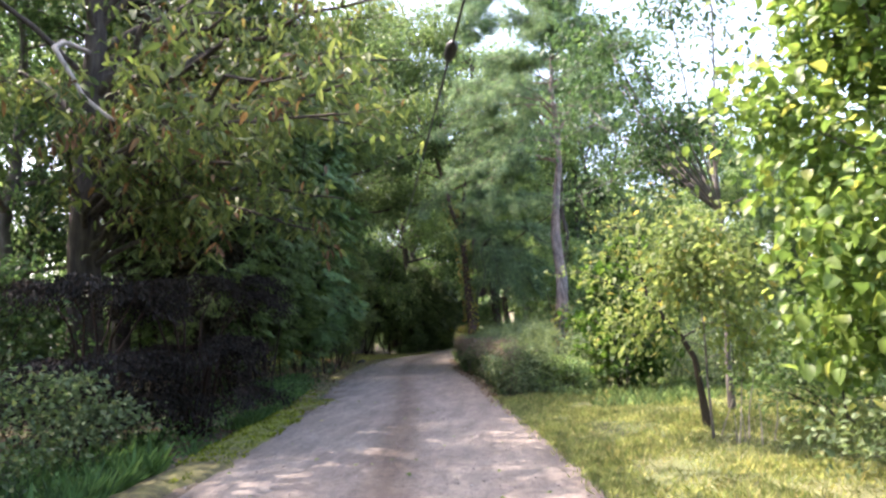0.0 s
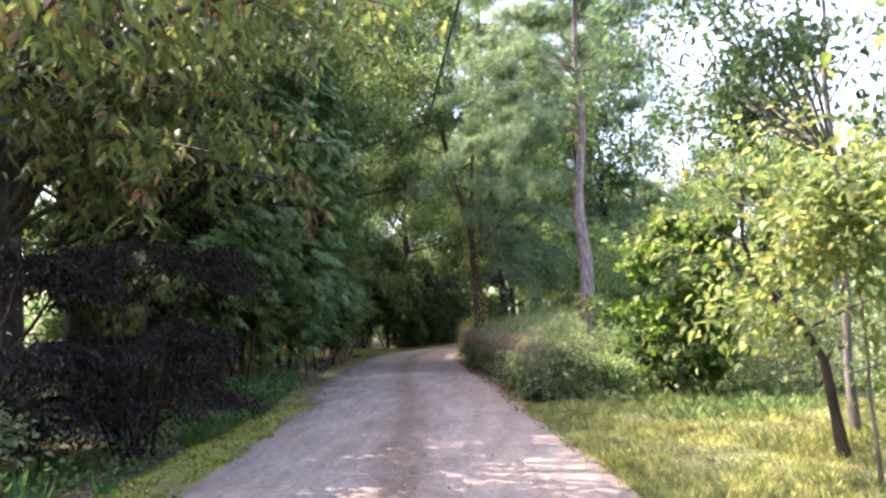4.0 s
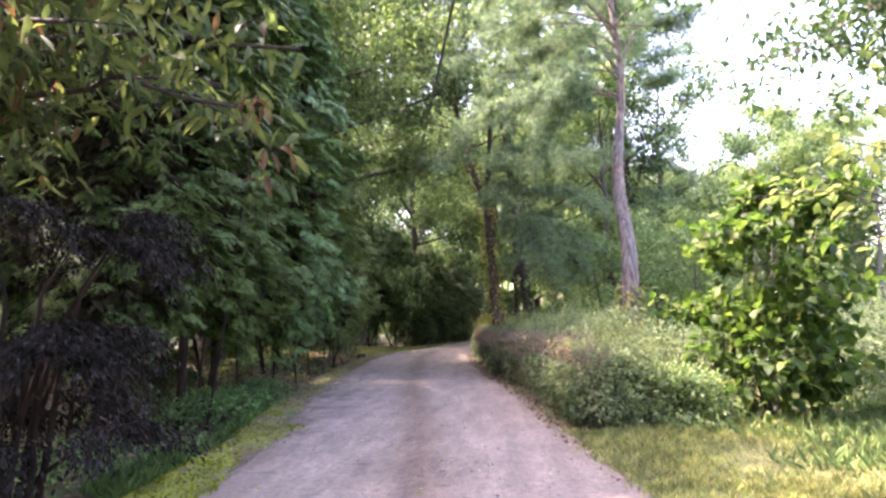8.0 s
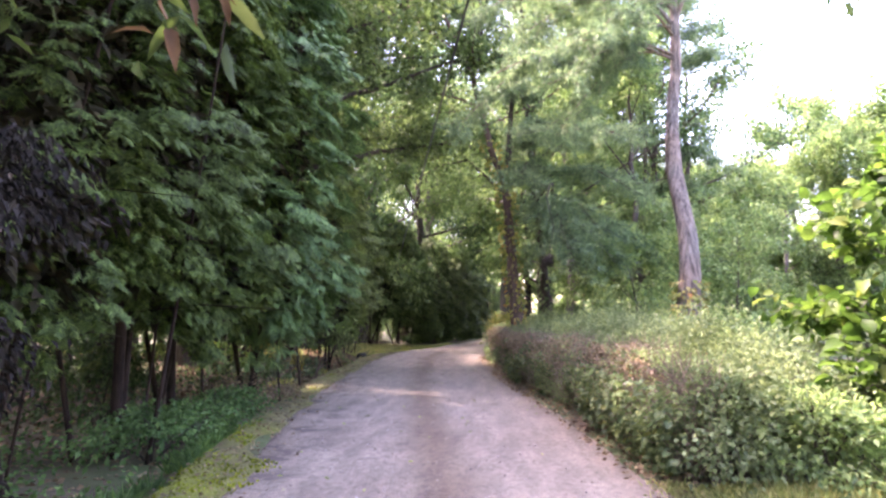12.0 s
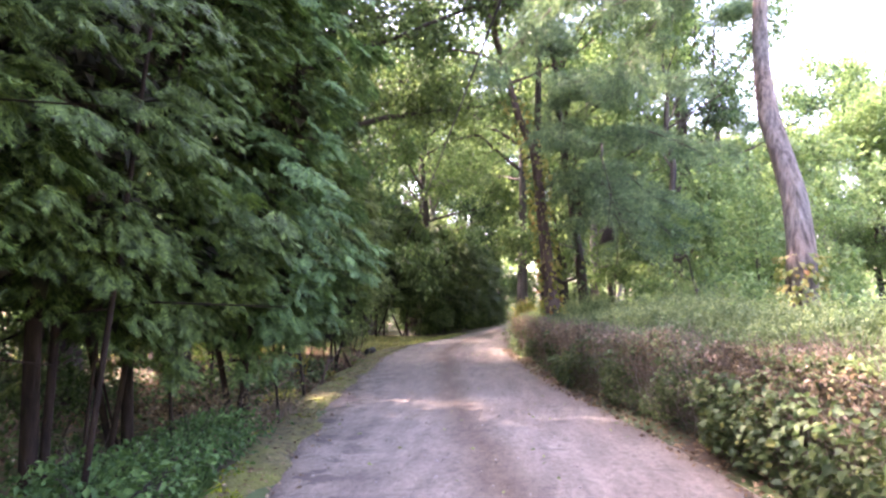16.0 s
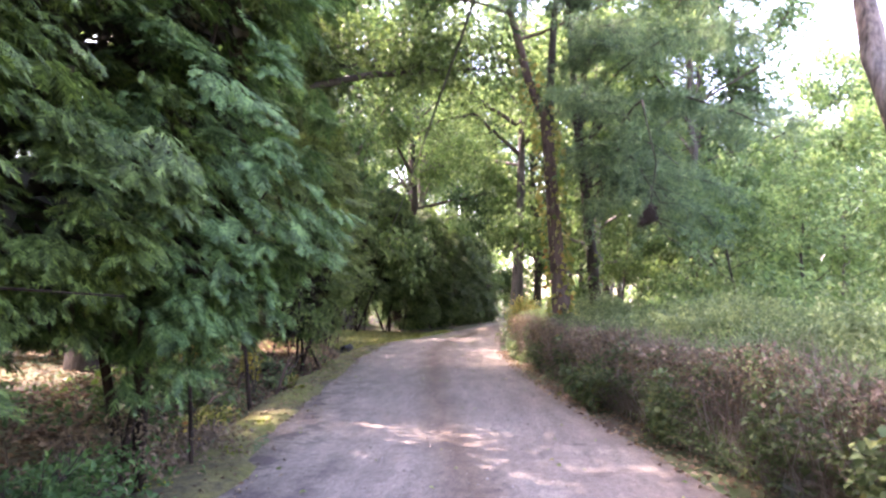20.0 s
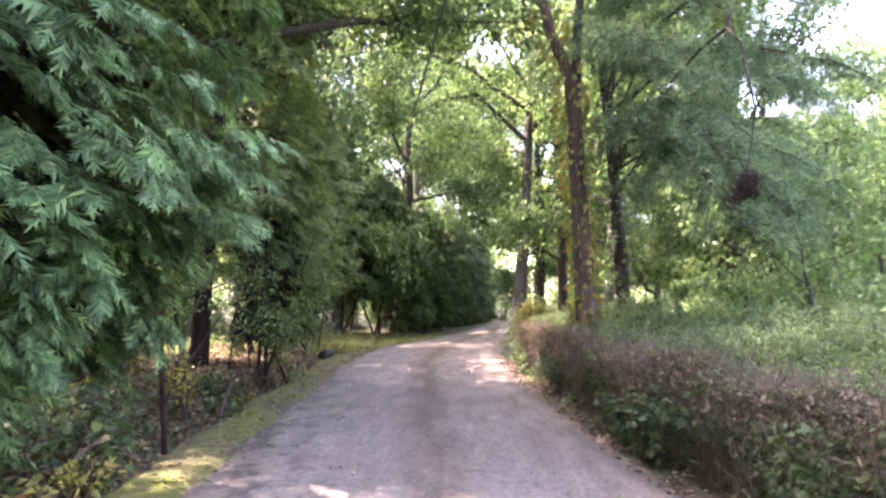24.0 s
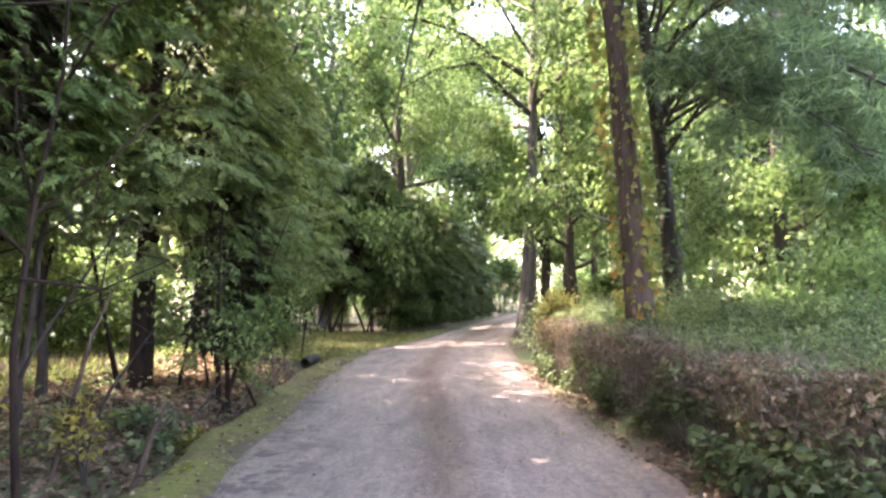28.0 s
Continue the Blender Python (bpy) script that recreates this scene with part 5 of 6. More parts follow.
# ---- shrubs and young trees on the lawn ----
bush = broad_tree("green young tree with broad leaves, branched from the ground", 3.15, 0.035, 0.85, 0.3, 17, M_LIME, M_GREY_BARK, 0.14, 5, (0.14, 0.14, 0.07), 6, (0.15, 0), 0.78, 0.25, True, -0.1, name="young_tree")
bush.location = (3.7, 16.9, 0)
shrub("lawn_shrub", "broad-leaved bright green bush reaching the grass", (3.6, 16.7, 0.02), (0.9, 0.85, 1.4), 0.15, 620, M_LIME, fine=True, width=0.8, lobes=24, low=0.02)
sap = broad_tree("slender sapling with yellow-green leaves", 2.3, 0.017, 0.75, 0.9, 9, M_YELLOW, M_GREY_BARK, 0.085, 14, 0.16, 6, name="sapling", fine=True)
sap.location = (3.25, 10.98, 0)
for k in range(7):
    x, y = 3.3 + 0.55 * R.uniform(), 10.5 + 0.9 * R.uniform()
    stem = thing("dry_stem", (x, y, float(ground_z(x, y)) - 0.03), "thin pale dry stem standing in the grass", "dry stem", "dry stems in the grass")
    part("shaft", smooth(mesh_of("shaft", *tube(bend((0, 0, 0), (R.normal() * 0.12, R.normal() * 0.12, 1), R.uniform(0.35, 0.75), 5, 0.1, 0.06), np.linspace(0.011, 0.004, 5), 6), M_PALE)), stem)
map_ = broad_tree("leaning young maple with yellow-green leaves", 3.0, 0.05, 0.95, 1.1, 11, M_YELLOW, M_DARK_BARK, 0.09, 3, (0.17, 0.17, 0.03), 5, (-0.3, 0), name="young_tree", fine=True, rise=0.1,
                  trunk_pts=[(0.1, 0, 0), (0.03, 0, 0.45), (-0.02, 0, 0.9), (-0.2, 0, 1.25), (-0.5, 0.02, 1.6), (-0.6, 0.05, 2.0), (-0.55, 0.1, 2.5)])
map_.location = (3.45, 11.9, 0)
th = broad_tree("thin many-stemmed tree with open leafy top", 8.0, 0.045, 2.1, 2.8, 13, M_BROAD_DEEP, M_GREY_BARK, 0.1, 14, 0.2, 6, (0.4, 0.3), name="young_tree", fine=True)
th.location = (4.2, 12.9, 0)
near = broad_tree("young lime tree with large heart-shaped bright leaves", 5.6, 0.06, 1.25, 0.6, 20, M_BRIGHT, M_GREY_BARK, 0.112, 21, 0.22, 7, name="young_tree", fine=True, width=0.8)
ch = []
anchors = []
for tip in ((-1.8, -0.6, 4.6), (-1.5, -0.4, 5.3), (-1.2, -0.9, 4.0), (-2.0, 0.2, 5.8), (-0.8, -0.8, 5.6), (-1.6, 0.5, 4.9), (-1.5, 2.2, 3.7), (-1.1, 2.6, 4.1), (0.0, 2.8, 4.4), (-1.9, 1.6, 4.6), (0.9, 2.2, 4.9), (-0.6, 2.2, 3.5), (-1.7, 3.4, 5.4), (-0.8, 3.5, 5.9), (0.5, 3.2, 6.2), (-1.2, 3.0, 6.6), (0.3, 3.4, 5.0)):
    pts = np.array([(0.15, 0.1, 2.9), (tip[0] * 0.35, tip[1] * 0.4, 3.6 + 0.1 * tip[2]), (tip[0] * 0.7, tip[1] * 0.75, tip[2] + 0.12), tip])
    part("limb", smooth(mesh_of("limb", *tube(pts, (0.017, 0.013, 0.009, 0.005), 6), M_GREY_BARK)), th)
    for k in range(14):
        sp = bend(pts[1 + k % 3], R.normal(size=3) * (1, 1, 0.4), R.uniform(0.3, 0.7), 4, -0.2)
        ch.append(tube(sp, np.linspace(0.006, 0.002, 4), 4))
        anchors.append(sp[1:])
part("twig_mass", mesh_of("twigs", *join(ch), M_GREY_BARK), th)
pos = scatter(np.concatenate(anchors), 7, 0.1)
part("foliage", mesh_of("foliage", *leaves(pos, R.normal(size=pos.shape) + (0, 0, -0.5), 0.1, 0.5, 0.2, 0.2), M_BROAD_DEEP), th)
near.location = (4.65, 9.3, 0)
shrub("low_shrub", "low leafy undergrowth in the rough grass", (4.6, 8.6, 0), (1.2, 1.3, 1.0), 0.08, 2600, M_HEDGE, lobes=20)
shrub("low_shrub", "low leafy undergrowth in the rough grass", (5.0, 11.6, 0), (1.1, 1.1, 1.0), 0.08, 2200, M_BROAD, lobes=20)
shrub("lawn_shrub", "grey-green soft shrub on the lawn", (5.7, 16.4, 0), (1.3, 1.2, 1.3), 0.06, 4500, M_FERN, lobes=26)
shrub("lawn_shrub", "grey-green soft shrub on the lawn", (6.6, 13.2, 0), (1.3, 1.3, 1.5), 0.065, 4500, M_FERN, lobes=26)
for x, y, r, h in ((4.6, 20.0, 1.2, 1.3), (2.95, 18.7, 0.7, 1.0), (3.5, 20.3, 0.8, 1.1), (5.2, 18.4, 1.0, 1.0), (6.5, 19.6, 1.3, 1.4), (7.6, 16.8, 1.2, 1.3), (8.6, 21.0, 1.6, 1.8), (10.4, 17.5, 1.8, 1.9), (9.6, 13.4, 1.5, 1.5)):
    shrub("lawn_shrub", "grey-green soft shrub on the lawn", (x, y, 0.03), (r, r, h), 0.075, int(2600 * r), M_FERN, lobes=26, group="soft shrubs on the lawn")

# ---- grass, litter ----
def blades(name, x, y, h, material, label, category="grass", width=0.06):
    pos = np.stack([x, y, ground_z(x, y) - 0.01], 1)
    way = R.normal(size=pos.shape) * (0.38, 0.38, 0.1) + (0, 0, 1)
    return tagged(new(name, mesh_of(name, *leaves(pos, way, h, width, 0.3, 0.25), material)), label, category, kind="stuff")


n = 80000
near_part = R.uniform(0, 1, n) < 0.78
y = np.where(near_part, R.uniform(7.5, 17, n), R.uniform(6, 27, n))
x = right_edge(y) - 0.05 + np.where(near_part, 4.6, 8) * R.uniform(0, 1, n) ** 1.2
ok = ~((y > 16.2) & (x < hedge_face(y) + 1.9))
tall = np.array([max(0.0, noise.noise((xx * 0.9, yy * 0.9, 5.0))) for xx, yy in zip(x[ok], y[ok])])
blades("lawn_grass", x[ok], y[ok], 0.045 + 0.05 * R.uniform(0, 1, ok.sum()) + 0.12 * tall, M_GRASS, "sunlit rough grass with dry blades", width=0.1)
n = 9000
y = R.uniform(5.5, 16.4, n)
x = right_edge(y) + R.normal(0.06, 0.11, n)
blades("edge_grass", x, y, R.uniform(0.03, 0.1, n), M_GRASS, "short straw-coloured grass along the lane's edge", width=0.1)
n = 9000
y = R.uniform(14.0, 17.8, n)
x = 2.3 + 0.12 * (17 - y) + 6.5 * R.uniform(0, 1, n) ** 0.9
keep = np.array([noise.noise((xx * 0.6, yy * 0.6, 9.0)) for xx, yy in zip(x, y)]) + 0.12 * (y - 14.5) > 0.0
blades("tall_grass", x[keep], y[keep], R.uniform(0.1, 0.24, keep.sum()), M_MINT, "tall green grass and weeds in the lawn", width=0.045)
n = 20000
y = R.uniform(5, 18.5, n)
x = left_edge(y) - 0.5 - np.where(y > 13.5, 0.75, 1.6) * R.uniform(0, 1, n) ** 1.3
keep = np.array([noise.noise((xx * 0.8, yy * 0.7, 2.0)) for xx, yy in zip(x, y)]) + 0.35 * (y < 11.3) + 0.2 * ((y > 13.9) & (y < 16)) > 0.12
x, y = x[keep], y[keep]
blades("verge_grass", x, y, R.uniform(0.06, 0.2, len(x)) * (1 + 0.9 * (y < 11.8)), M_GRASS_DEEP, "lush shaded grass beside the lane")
n = 12000
y = R.uniform(34, 44, n)
x = left_edge(y) - 0.1 - 5 * R.uniform(0, 1, n)
blades("verge_grass", x, y, R.uniform(0.05, 0.16, n), M_GRASS, "short grass on the bank by the bend")
n = 9000
x, y = R.uniform(-15, -7.5, n), R.uniform(28, 38, n)
blades("verge_grass", x, y, R.uniform(0.06, 0.2, n), M_GRASS, "sunlit grass in the clearing beyond the cypresses")
n = 34000
y = np.where(R.uniform(0, 1, n) < 0.3, R.uniform(21, 30, n), R.uniform(8, 46, n))
x = left_edge(y) - 0.7 - 10 * R.uniform(0, 1, n) ** 1.3
pos = np.stack([x, y, ground_z(x, y) + 0.012], 1)
tagged(new("fallen_leaves", mesh_of("fallen_leaves", *leaves(pos, R.normal(size=(n, 3)) * (1, 1, 0.15), 0.08, 0.6, 0.15), M_LITTER)), "dry brown fallen leaves on the wood floor", "leaf litter", kind="stuff")

n = 9000
y = R.uniform(21.5, 33, n)
x = left_edge(y) - 0.85 - 2.6 * R.uniform(0, 1, n) ** 1.2
pos = np.stack([x, y, ground_z(x, y) + 0.02 + 0.03 * R.uniform(0, 1, n)], 1)
tagged(new("fallen_leaves", mesh_of("fallen_leaves", *leaves(pos, R.normal(size=(n, 3)) * (1, 1, 0.3), 0.085, 0.65, 0.25), M_LITTER)), "curled brown leaves on the bank beside the gutter", "leaf litter", kind="stuff")
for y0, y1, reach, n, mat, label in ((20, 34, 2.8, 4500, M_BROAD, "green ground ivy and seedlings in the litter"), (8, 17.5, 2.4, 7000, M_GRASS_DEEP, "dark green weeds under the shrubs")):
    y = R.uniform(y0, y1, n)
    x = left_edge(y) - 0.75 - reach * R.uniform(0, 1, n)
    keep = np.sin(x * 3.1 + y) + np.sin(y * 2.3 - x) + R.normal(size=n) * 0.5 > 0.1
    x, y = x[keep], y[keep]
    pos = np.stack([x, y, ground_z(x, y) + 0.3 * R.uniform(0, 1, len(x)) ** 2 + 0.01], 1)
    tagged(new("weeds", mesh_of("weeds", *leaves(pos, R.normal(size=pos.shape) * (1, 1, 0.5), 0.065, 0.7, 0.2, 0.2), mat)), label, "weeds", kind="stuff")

# ---- overhead cable, drain pipe, nest ----
yy = np.linspace(-12, 75, 40)


def cable_at(y):
    return np.stack([0.01 - 0.18 * (y - 13.2), y, 4.0 + 0.0006 * (y - 20) ** 2], 1)


cab = thing("overhead_cable", (0, 0, 0), "black cable with a splice slung over the lane", "cable")
wire = part("wire", smooth(mesh_of("wire", *tube(cable_at(yy), np.full(40, 0.0125), 6, 0), M_BLACK)), cab)
part("splice", smooth(mesh_of("splice", *tube(cable_at(np.array([9.5, 9.54, 9.6, 9.75, 9.84, 9.88])), (0.013, 0.04, 0.06, 0.06, 0.04, 0.013), 10, 0.03), M_BLACK)), wire, "bulging black splice")

n = 170
y = R.uniform(7, 40, n)
u = R.beta(0.7, 0.7, n)
x = left_edge(y) + (right_edge(y) - left_edge(y)) * (0.04 + 0.92 * u)
pos = np.stack([x, y, 0.03 * np.sin(np.pi * u) + 0.012], 1)
tagged(new("fallen_leaves", mesh_of("fallen_leaves", *leaves(pos, R.normal(size=(n, 3)) * (1, 1, 0.1), 0.05, 0.6, 0.2), M_YELLOW)), "scattered yellow leaves on the lane", "leaf litter", kind="stuff")
n = 1700
y = R.uniform(15, 36, n)
x = left_edge(y) + R.normal(-0.15, 0.3, n)
pos = np.stack([x, y, np.where(x > left_edge(y) + 0.1, 0.012, np.where(x > left_edge(y) - 0.5, 0.05, ground_z(x, y) + 0.02))], 1)
tagged(new("fallen_leaves", mesh_of("fallen_leaves", *leaves(pos, R.normal(size=(n, 3)) * (1, 1, 0.12), 0.045, 0.6, 0.15), M_LITTER)), "small dry leaves and debris along the mossy edge", "leaf litter", kind="stuff")
n = 16000
y = R.uniform(7, 34, n)
f = R.uniform(0.05, 1.12, n)
a0, b0 = np.interp(y, ms, ma), np.interp(y, ms, mb)
keep = np.array([noise.noise((yy * 1.7, ff * 2.0, 3.0)) for yy, ff in zip(y, f)]) + 0.5 * ((y > 11) & (y < 17)) - 0.5 * (y > 19) - 0.3 * (y < 10.5) - 0.5 * (f > 0.9) > 0.05
pos = np.stack([a0 + (b0 - a0) * f, y, np.where(f > 1, 0.006, 0.03 * np.sin(np.pi * np.clip(f, 0, 1)))], 1)[keep]
M_MOSS_TUFT = leaf_mat("moss_tufts", (0.09, 0.125, 0.012), (0.165, 0.205, 0.018), (0.26, 0.3, 0.03), 0.3, 0.9)
tagged(new("moss_tufts", mesh_of("moss_tufts", *leaves(pos, R.normal(size=pos.shape) * (0.5, 0.5, 0.1) + (0, 0, 0.7), 0.04, 0.5, 0.2, 0.3), M_MOSS_TUFT)), "short yellow-green moss and grass tufts", "moss", kind="stuff")
# Loose stones on the lane, thicker along its edges and between the wheel tracks.
n = 6500
y = 6 + 34 * R.uniform(0, 1, n) ** 1.25
u = np.where(R.uniform(0, 1, n) < 0.6, R.beta(0.45, 0.45, n), R.normal(0.5, 0.1, n))
u = np.clip(u, 0.01, 0.99)
x = left_edge(y) + (right_edge(y) - left_edge(y)) * u
r = 0.004 + 0.011 * R.uniform(0, 1, n) ** 3
o = np.array([(1, 0, 0), (0, 1, 0), (-1, 0, 0), (0, -1, 0), (0.1, 0.1, 0.75), (0, 0, -0.5)])
v = np.stack([x, y, 0.028 * np.sin(np.pi * u) + 0.003], 1)[:, None] + o[None] * r[:, None, None] * R.uniform(0.6, 1.35, (n, 6, 3))
t = np.array([(0, 1, 4), (1, 2, 4), (2, 3, 4), (3, 0, 4), (1, 0, 5), (2, 1, 5), (3, 2, 5), (0, 3, 5)])
m, nt, p, out = nodes_of("loose_stones")
nt.links.new(ramp(nt, nt.nodes.new("ShaderNodeNewGeometry").outputs["Random Per Island"], (0.0, (0.07, 0.06, 0.055)), (0.6, (0.2, 0.17, 0.155)), (1.0, (0.4, 0.36, 0.33))), p.inputs["Base Color"])
p.inputs["Roughness"].default_value = 0.9
tagged(new("loose_gravel", mesh_of("loose_gravel", v.reshape(-1, 3), (np.arange(n)[:, None, None] * 6 + t[None]).reshape(-1, 3), m)), "small loose grey stones on the lane", "gravel", kind="stuff")
n = 2500
y = R.uniform(14, 33, n)
x = right_edge(y) - 0.25 + 0.6 * R.uniform(0, 1, n) ** 0.7
pos = np.stack([x, y, np.where(x > right_edge(y), ground_z(x, y) + 0.035, 0.022)], 1)
tagged(new("fallen_leaves", mesh_of("fallen_leaves", *leaves(pos, R.normal(size=(n, 3)) * (1, 1, 0.12), 0.06, 0.6, 0.15), M_LITTER)), "brown fallen leaves along the hedge's foot", "leaf litter", kind="stuff")


def climber(root, trunk_pts, radius, z0, z1, count, size, material=M_CLIMB):
    tp = np.asarray(trunk_pts, float)
    z = R.uniform(z0, z1, count)
    a = R.uniform(0, 2 * np.pi, count)
    r = radius * R.uniform(1.0, 1.35, count)
    c = np.stack([np.interp(z, tp[:, 2], tp[:, k]) for k in range(2)], 1)
    pos = np.stack([c[:, 0] + r * np.cos(a), c[:, 1] + r * np.sin(a), z], 1)
    way = np.stack([np.cos(a), np.sin(a), -0.7 * np.ones(count)], 1) + R.normal(size=(count, 3)) * 0.35
    near_side = pos[:, 1] < c[:, 1] + 0.02
    root = next(o for o in root.children if o.name.startswith("trunk"))
    single_leaves(root, pos[near_side], way[near_side], size, 0.8, material)
    part("ivy", mesh_of("ivy", *leaves(pos[~near_side], way[~near_side], size, 0.8, 0.15, 0.2, True), material), root, "yellowing climbing ivy leaves")


def single_leaves(root, pos, way, size, width, material, label=""):
    """Leaves that can be told apart, each an object on one shared blade."""
    v, t = leaves(np.zeros((1, 3)), np.array([[0.0, 1.0, 0.0]]), 1.0, width, 0.2, 0.2, True, 0.0)
    me = mesh_of("leaf", v, t, material)
    for p, w in zip(pos, unit(way)):
        ob = part("leaf", me, root, label)
        q = Vector(w).to_track_quat("Y", "Z")
        ob.matrix_basis = Matrix.LocRotScale(Vector(p), q, Vector((size * R.uniform(0.75, 1.25),) * 3))


climber(ib, IB_TRUNK, 0.19, 0.6, 6.5, 600, 0.115)
climber(wp, WP_TRUNK, 0.16, 0.8, 8.5, 750, 0.1, M_BRAMBLE)
climber(pa, PA_TRUNK, 0.2, 0.7, 2.0, 330, 0.1)

single_leaves(brambles, bramble_pos[:290], bramble_way[:290], 0.082, 0.8, M_BRAMBLE)
n = 290
a = R.uniform(0, 2 * np.pi, n)
z = R.uniform(0.9, 4.6, n)
pos = np.stack([1.15 * np.cos(a) * R.uniform(0.75, 1.05, n), 1.15 * np.sin(a) * R.uniform(0.75, 1.05, n), z], 1)
single_leaves(next(o for o in near.children if o.name.startswith("crown")), pos, outward(pos, (0, 0, 2.6), 0.6, 0.6, 0.5), 0.15, 0.8, M_BRIGHT)

pipe = thing("drain_pipe", (-5.25, 33.5, -0.02), "black plastic drain pipe end at the bank", "pipe")
a = np.linspace(0, 2 * np.pi, 20, endpoint=False)
ring = lambda r, yy: np.stack([r * np.cos(a), np.full(20, yy), r * np.sin(a)], 1)  # noqa: E731
v = np.concatenate([ring(0.11, 0.9), ring(0.11, 0.0), ring(0.095, 0.0), ring(0.095, 0.85)])
k = np.arange(20)
k2 = (k + 1) % 20
q = np.concatenate([np.stack([b + k, b + k2, b + 20 + k2, b + 20 + k], 1) for b in (0, 20, 40)])
part("pipe_wall", smooth(mesh_of("pipe_wall", v, q, M_BLACK)), pipe)

M_BLACK_TWIG = bark_mat("nest_twigs", (0.018, 0.014, 0.012), (0.065, 0.05, 0.042), 30)
nest = thing("nest", (0.83, 23.37, 2.5), "dark twiggy bird nest hanging in pine branches", "nest")
n = 900
d = unit(R.normal(size=(n, 3)))
part("nest_body", mesh_of("nest_body", *twigs(d * (0.1, 0.1, 0.125) * R.uniform(0.2, 1.2, (n, 1)) * (1 + 0.45 * np.sin(3.1 * d[:, :1] + 1) * np.sin(2.7 * d[:, 2:] + 0.6)) + (0.02, 0, 0) * d[:, 2:], np.cross(d, R.normal(size=(n, 3))) + R.normal(size=(n, 3)) * 0.2, 0.065, 0.0045), M_BLACK_TWIG), nest)

# ---- airy young growth behind the hedge ----
for x, y, h, r in ((3.6, 27.2, 3.4, 1.3), (5.4, 28.6, 4.2, 1.5), (4.4, 31.5, 4.6, 1.6), (7.0, 30.2, 4.8, 1.7), (3.0, 34.6, 5.0, 1.5), (6.2, 34.2, 5.6, 1.8), (8.8, 33.0, 5.0, 1.8)):
    t = broad_tree("young light green tree behind the hedge", h, 0.045, r, h * 0.22, 10, M_BROAD if R.uniform() < 0.4 else M_MINT, M_DARK_BARK, 0.14, 10, (0.16, 0.16, 0.09), 7, (R.normal() * 0.2, 0.1), name="young_tree", group="young trees behind the hedge")
    t.location = (x, y, float(ground_z(x, y)))
for x, y, h in ((2.6, 23.4, 1.2), (3.6, 24.8, 1.3), (2.4, 26.6, 1.4), (4.6, 23.0, 1.1), (5.6, 25.6, 1.4), (1.9, 29.0, 1.3), (3.0, 30.0, 1.5), (2.0, 32.5, 1.4)):
    shrub("low_shrub", "soft pale green undergrowth behind the hedge", (x, y, 0.02), (1.0, 1.0, h), 0.11, 1300, M_MINT, lobes=30, flat=0.25)

# ---- the bare edge of the wood past the cypress row ----
bare = thing("bare_tree", (-4.55, 24.0, 0.05), "slim dark half-bare young tree with crooked branches", "tree")
stem = np.array([(0.16, -0.1, -0.1), (0.06, -0.04, 0.6), (0.0, 0.0, 1.1), (0.05, 0.05, 2.0), (0.1, 0.2, 2.9), (0.0, 0.4, 4.3)])
part("trunk", smooth(mesh_of("trunk", *tube(stem, (0.028, 0.024, 0.022, 0.018, 0.013, 0.005), 8), M_CYPRESS_BARK)), bare)
tips, sh = [], []
for pts in ([(0.05, 0.05, 1.95), (0.3, 0.3, 2.25), (0.62, 0.5, 2.75), (0.8, 0.6, 3.2)], [(0.02, 0.0, 1.55), (0.35, 0.3, 1.48), (0.72, 0.45, 1.68)], [(0.05, 0.05, 2.0), (-0.2, 0.2, 2.5), (-0.3, 0.3, 3.1)], [(0.1, 0.2, 2.8), (0.5, 0.1, 3.3), (0.9, 0.2, 3.5)], [(0.03, 0.02, 1.7), (-0.1, -0.3, 2.0), (-0.05, -0.6, 2.5)]):
    part("limb", smooth(mesh_of("limb", *tube(np.array(pts), np.linspace(0.014, 0.005, len(pts)), 6), M_CYPRESS_BARK)), bare)
    for k in range(5):
        sp = bend(pts[1 + k % (len(pts) - 1)], R.normal(size=3) * (1, 1, 0.6), R.uniform(0.25, 0.6), 4, 0.1)
        sh.append(tube(sp, np.linspace(0.006, 0.002, 4), 4))
        tips.append(sp[1:])
part("twig_mass", mesh_of("twigs", *join(sh), M_CYPRESS_BARK), bare)
pos = scatter(np.concatenate(tips), 3, 0.06)
pos = pos[pos[:, 2] > 2.1]
part("foliage", mesh_of("foliage", *sprays(pos, R.normal(size=pos.shape) * (1, 1, 0.3) + (0, 0, -0.4), 0.12, 6), M_CYPRESS), bare)
for x, y, r, h, mat, what in ((-4.75, 22.9, 0.55, 0.4, M_BRAMBLE, "green"), (-5.4, 23.6, 0.7, 0.5, M_BRAMBLE, "green"), (-5.0, 26.4, 0.4, 0.4, M_HEDGE, "green"),
                              (-6.2, 24.2, 0.7, 0.7, M_BRIGHT, "green"), (-5.1, 21.8, 0.6, 0.5, M_BRAMBLE, "green"), (-4.75, 27.0, 0.3, 0.3, M_CLIMB, "yellowing")):
    shrub("seedling_clump", what + " broad-leaved seedlings in the dry leaves", (x, y, float(ground_z(x, y)) - 0.02), (r, r, h), 0.09, 260, mat, fine=True, width=0.75, lobes=16, stems=4, category="weeds", group="seedlings at the wood's edge")
shrub("yellow_shrub", "small bush with yellow autumn leaves in the litter", (-5.55, 24.73, 0.08), (0.4, 0.4, 0.8), 0.08, 300, M_AUTUMN, lobes=12, stems=4, category="shrub")
shrub("yellow_shrub", "small bush with yellow autumn leaves in the litter", (-4.83, 25.2, 0.08), (0.22, 0.22, 0.6), 0.065, 170, M_AUTUMN, lobes=12, stems=4)
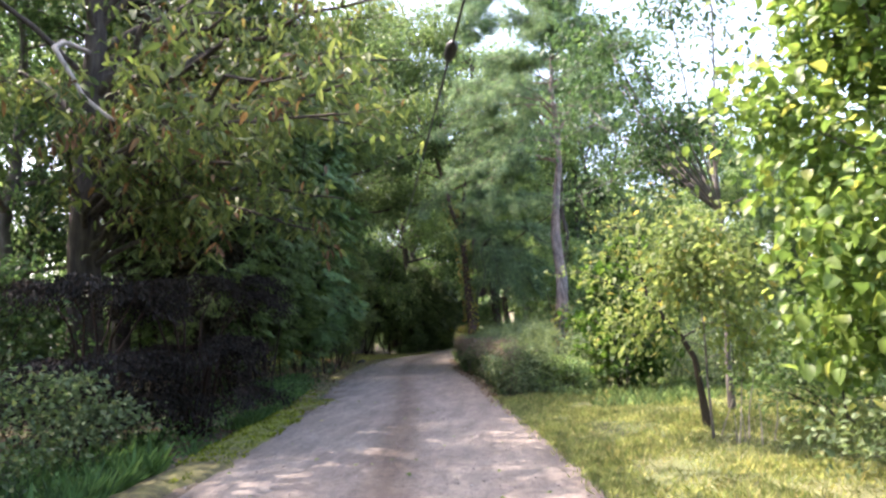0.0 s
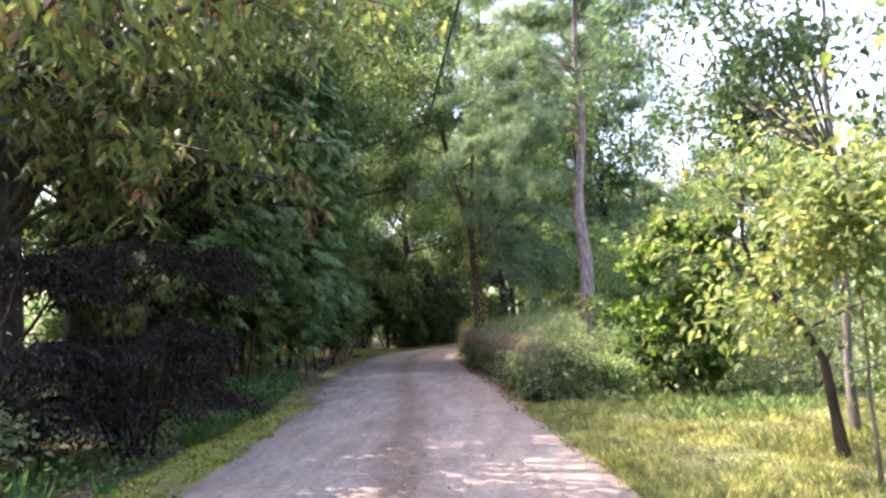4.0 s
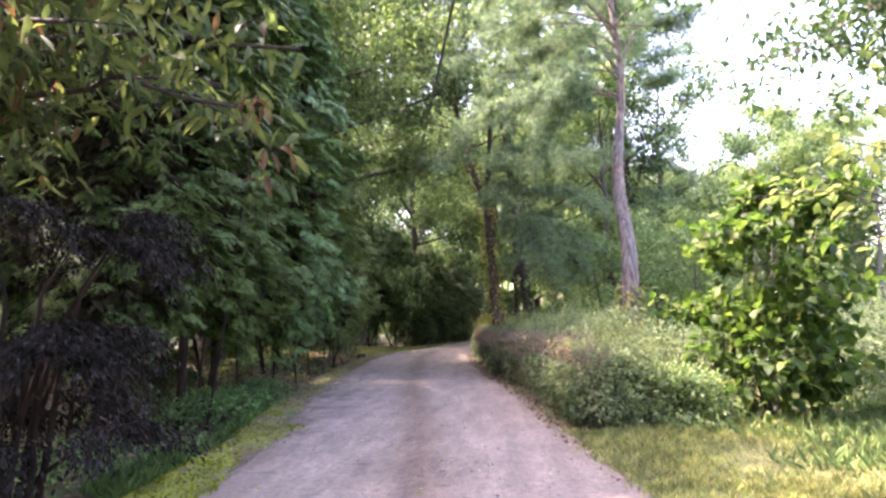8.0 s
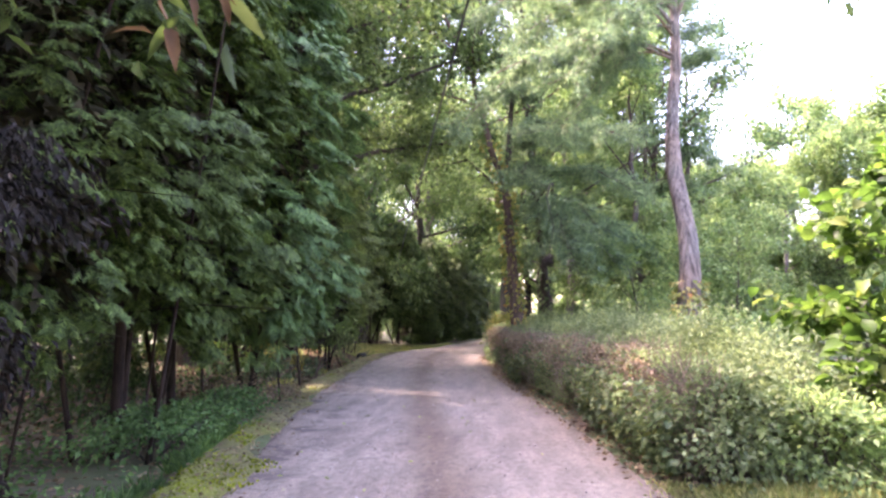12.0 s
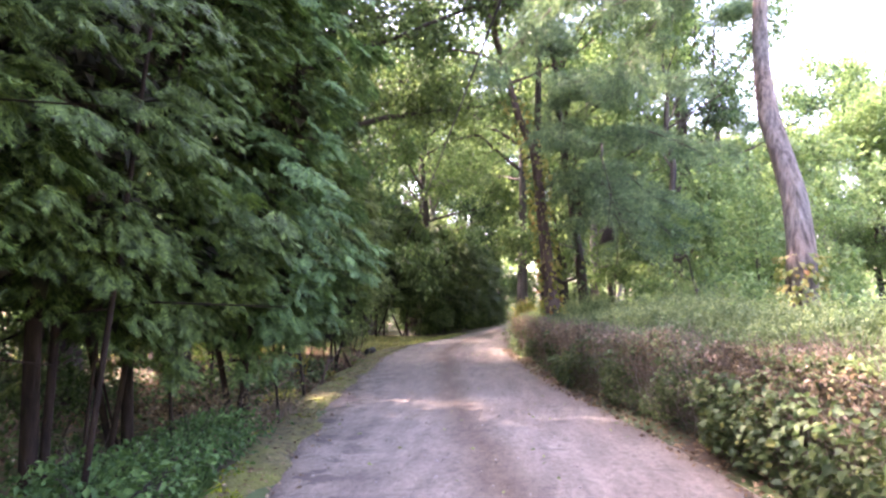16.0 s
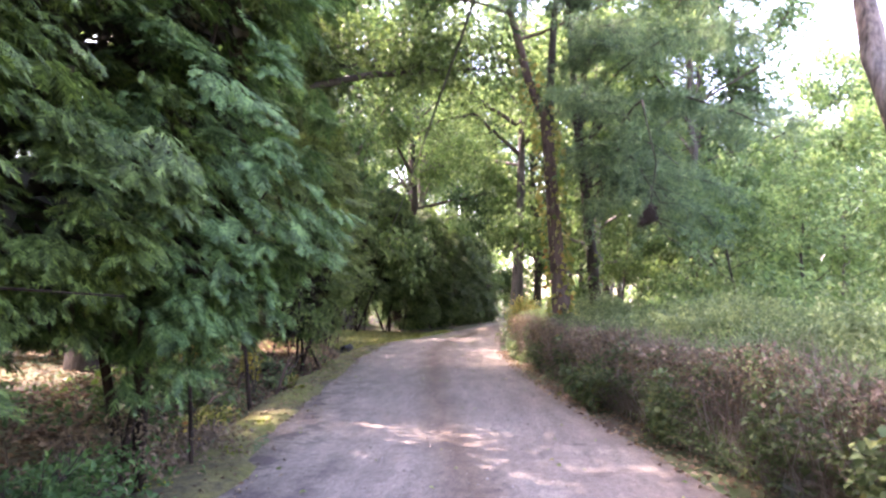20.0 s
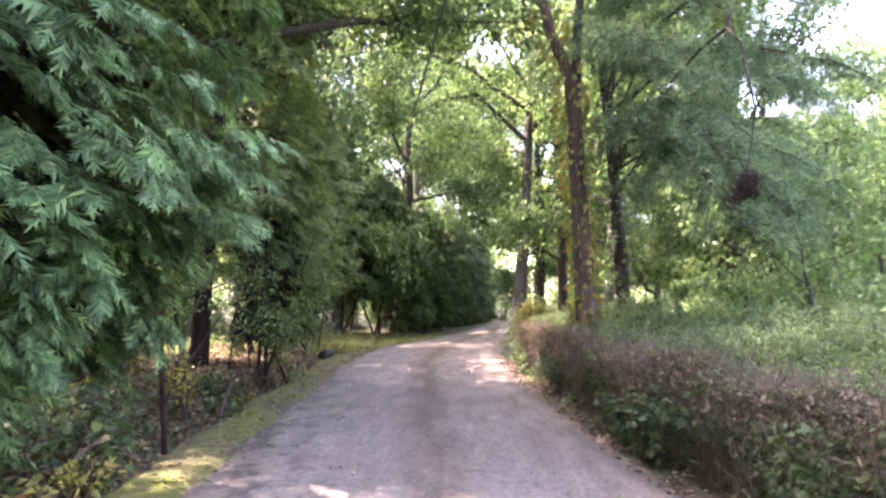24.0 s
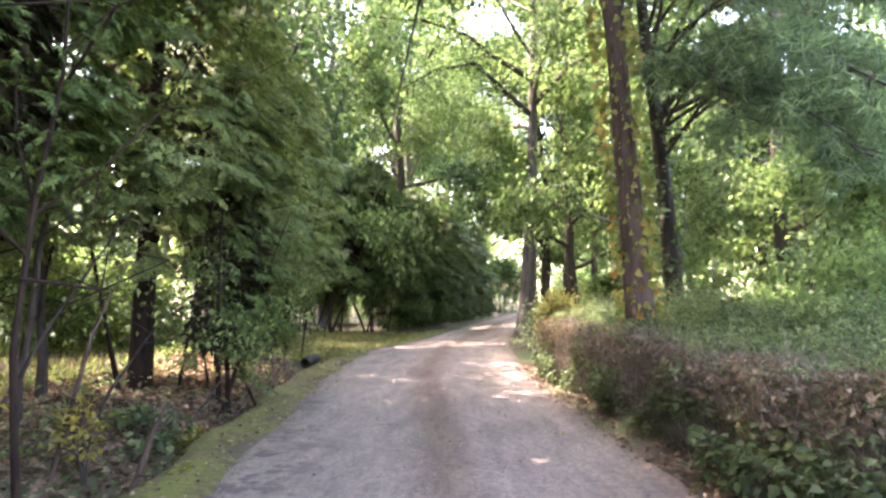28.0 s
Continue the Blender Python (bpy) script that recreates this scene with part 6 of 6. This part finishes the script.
shrub("low_shrub", "low mixed weeds and seedlings in dry leaves", (-5.0, 23.6, 0.08), (0.7, 0.8, 0.4), 0.08, 420, M_HEDGE, lobes=18)
shrub("low_shrub", "brown withered weeds at the cypress foot", (-4.3, 20.6, -0.12), (0.6, 0.9, 0.55), 0.06, 900, M_BROWN, bark=M_TWIG, lobes=22)
shrub("low_shrub", "low withered brown weeds beside the lane", (-3.85, 21.3, -0.12), (0.4, 0.6, 0.35), 0.05, 700, M_BROWN, bark=M_TWIG, lobes=20)
shrub("low_shrub", "dark green weeds at the cypress foot", (-4.0, 17.6, -0.12), (0.7, 1.1, 0.5), 0.07, 1500, M_GRASS_DEEP, lobes=20)
# Added behind the row to dim the ground between the trunks.
shrub("dark_shrub", "dark dry undergrowth added behind the cypresses for shade", (-6.0, 19.6, -0.1), (0.9, 1.8, 1.1), 0.08, 3000, M_BROAD_DEEP, lobes=20)
shrub("low_shrub", "low green weeds at the cypress feet", (-4.1, 19.4, -0.12), (0.7, 1.6, 0.45), 0.06, 2200, M_GRASS_DEEP, lobes=22)
shrub("low_shrub", "low green weeds at the cypress feet", (-4.3, 22.4, -0.1), (0.3, 0.7, 0.3), 0.07, 300, M_CLIMB, lobes=20)
for x, y, dx, dy, h, r in ((-6.3, 26.4, 0.35, 0.2, 4.6, 0.05), (-5.7, 25.2, 0.9, 0.5, 2.4, 0.025), (-5.6, 26.6, 0.5, 0.9, 1.6, 0.022), (-5.0, 27.4, 0.6, 0.5, 1.2, 0.02), (-6.9, 27.6, -0.3, 0.2, 4.8, 0.06), (-5.2, 29.0, 0.8, 0.8, 1.7, 0.02)):
    t = broad_tree("thin bare young tree leaning in the wood's edge", h, r, 0.9, h * 0.45, 6, M_CYPRESS_DRY, M_DARK_BARK, 0.07, 3, 0.12, 4, (dx, dy), name="sapling", group="thin bare saplings")
    t.location = (x, y, float(ground_z(x, y)))

for x, y, dx, dy, h, r in ((-4.6, 25.35, 0.3, 0.05, 0.9, 0.028), (-5.05, 25.1, 0.25, 0.35, 1.55, 0.02), (-4.97, 28.6, 0.25, 1.2, 1.0, 0.018), (-6.2, 24.9, 0.4, -0.2, 2.6, 0.03),
                           (-5.3, 23.2, 0.8, 0.3, 0.7, 0.015), (-5.0, 29.6, 0.4, 0.6, 1.0, 0.016), (-5.2, 31.3, -0.3, 0.5, 1.4, 0.018), (-4.6, 22.2, 0.3, 0.7, 0.5, 0.014)):
    stick = thing("dead_stick", (x, y, float(ground_z(x, y)) - 0.03), "bare dead stick leaning in the leaf litter", "stick", "dead sticks")
    pts = np.array([(0, 0, 0), (dx * 0.35, dy * 0.35, h * 0.4), (dx * 0.7, dy * 0.6, h * 0.72), (dx, dy, h)]) + R.normal(size=(4, 3)) * 0.02
    part("shaft", smooth(mesh_of("shaft", *tube(pts, np.array([1.1, 1, 0.8, 0.4]) * r, 6), M_RED_BARK)), stick)
    for k in range(2):
        part("side_shoot", smooth(mesh_of("side_shoot", *tube(bend(pts[1 + k], (R.normal(), R.normal(), 0.6), h * 0.35, 4), (r * 0.5, r * 0.4, r * 0.3, r * 0.15), 5), M_RED_BARK)), stick)

for ob in list(scene.objects):
    if ob.parent and ob.name.split(".")[0] in ("twig_mass", "ivy", "dead_wood", "crown", "foliage", "needles", "side_foliage", "top_foliage", "bramble_foliage", "withered_foliage", "withered_sprays"):
        tagged(ob, kind="stuff")
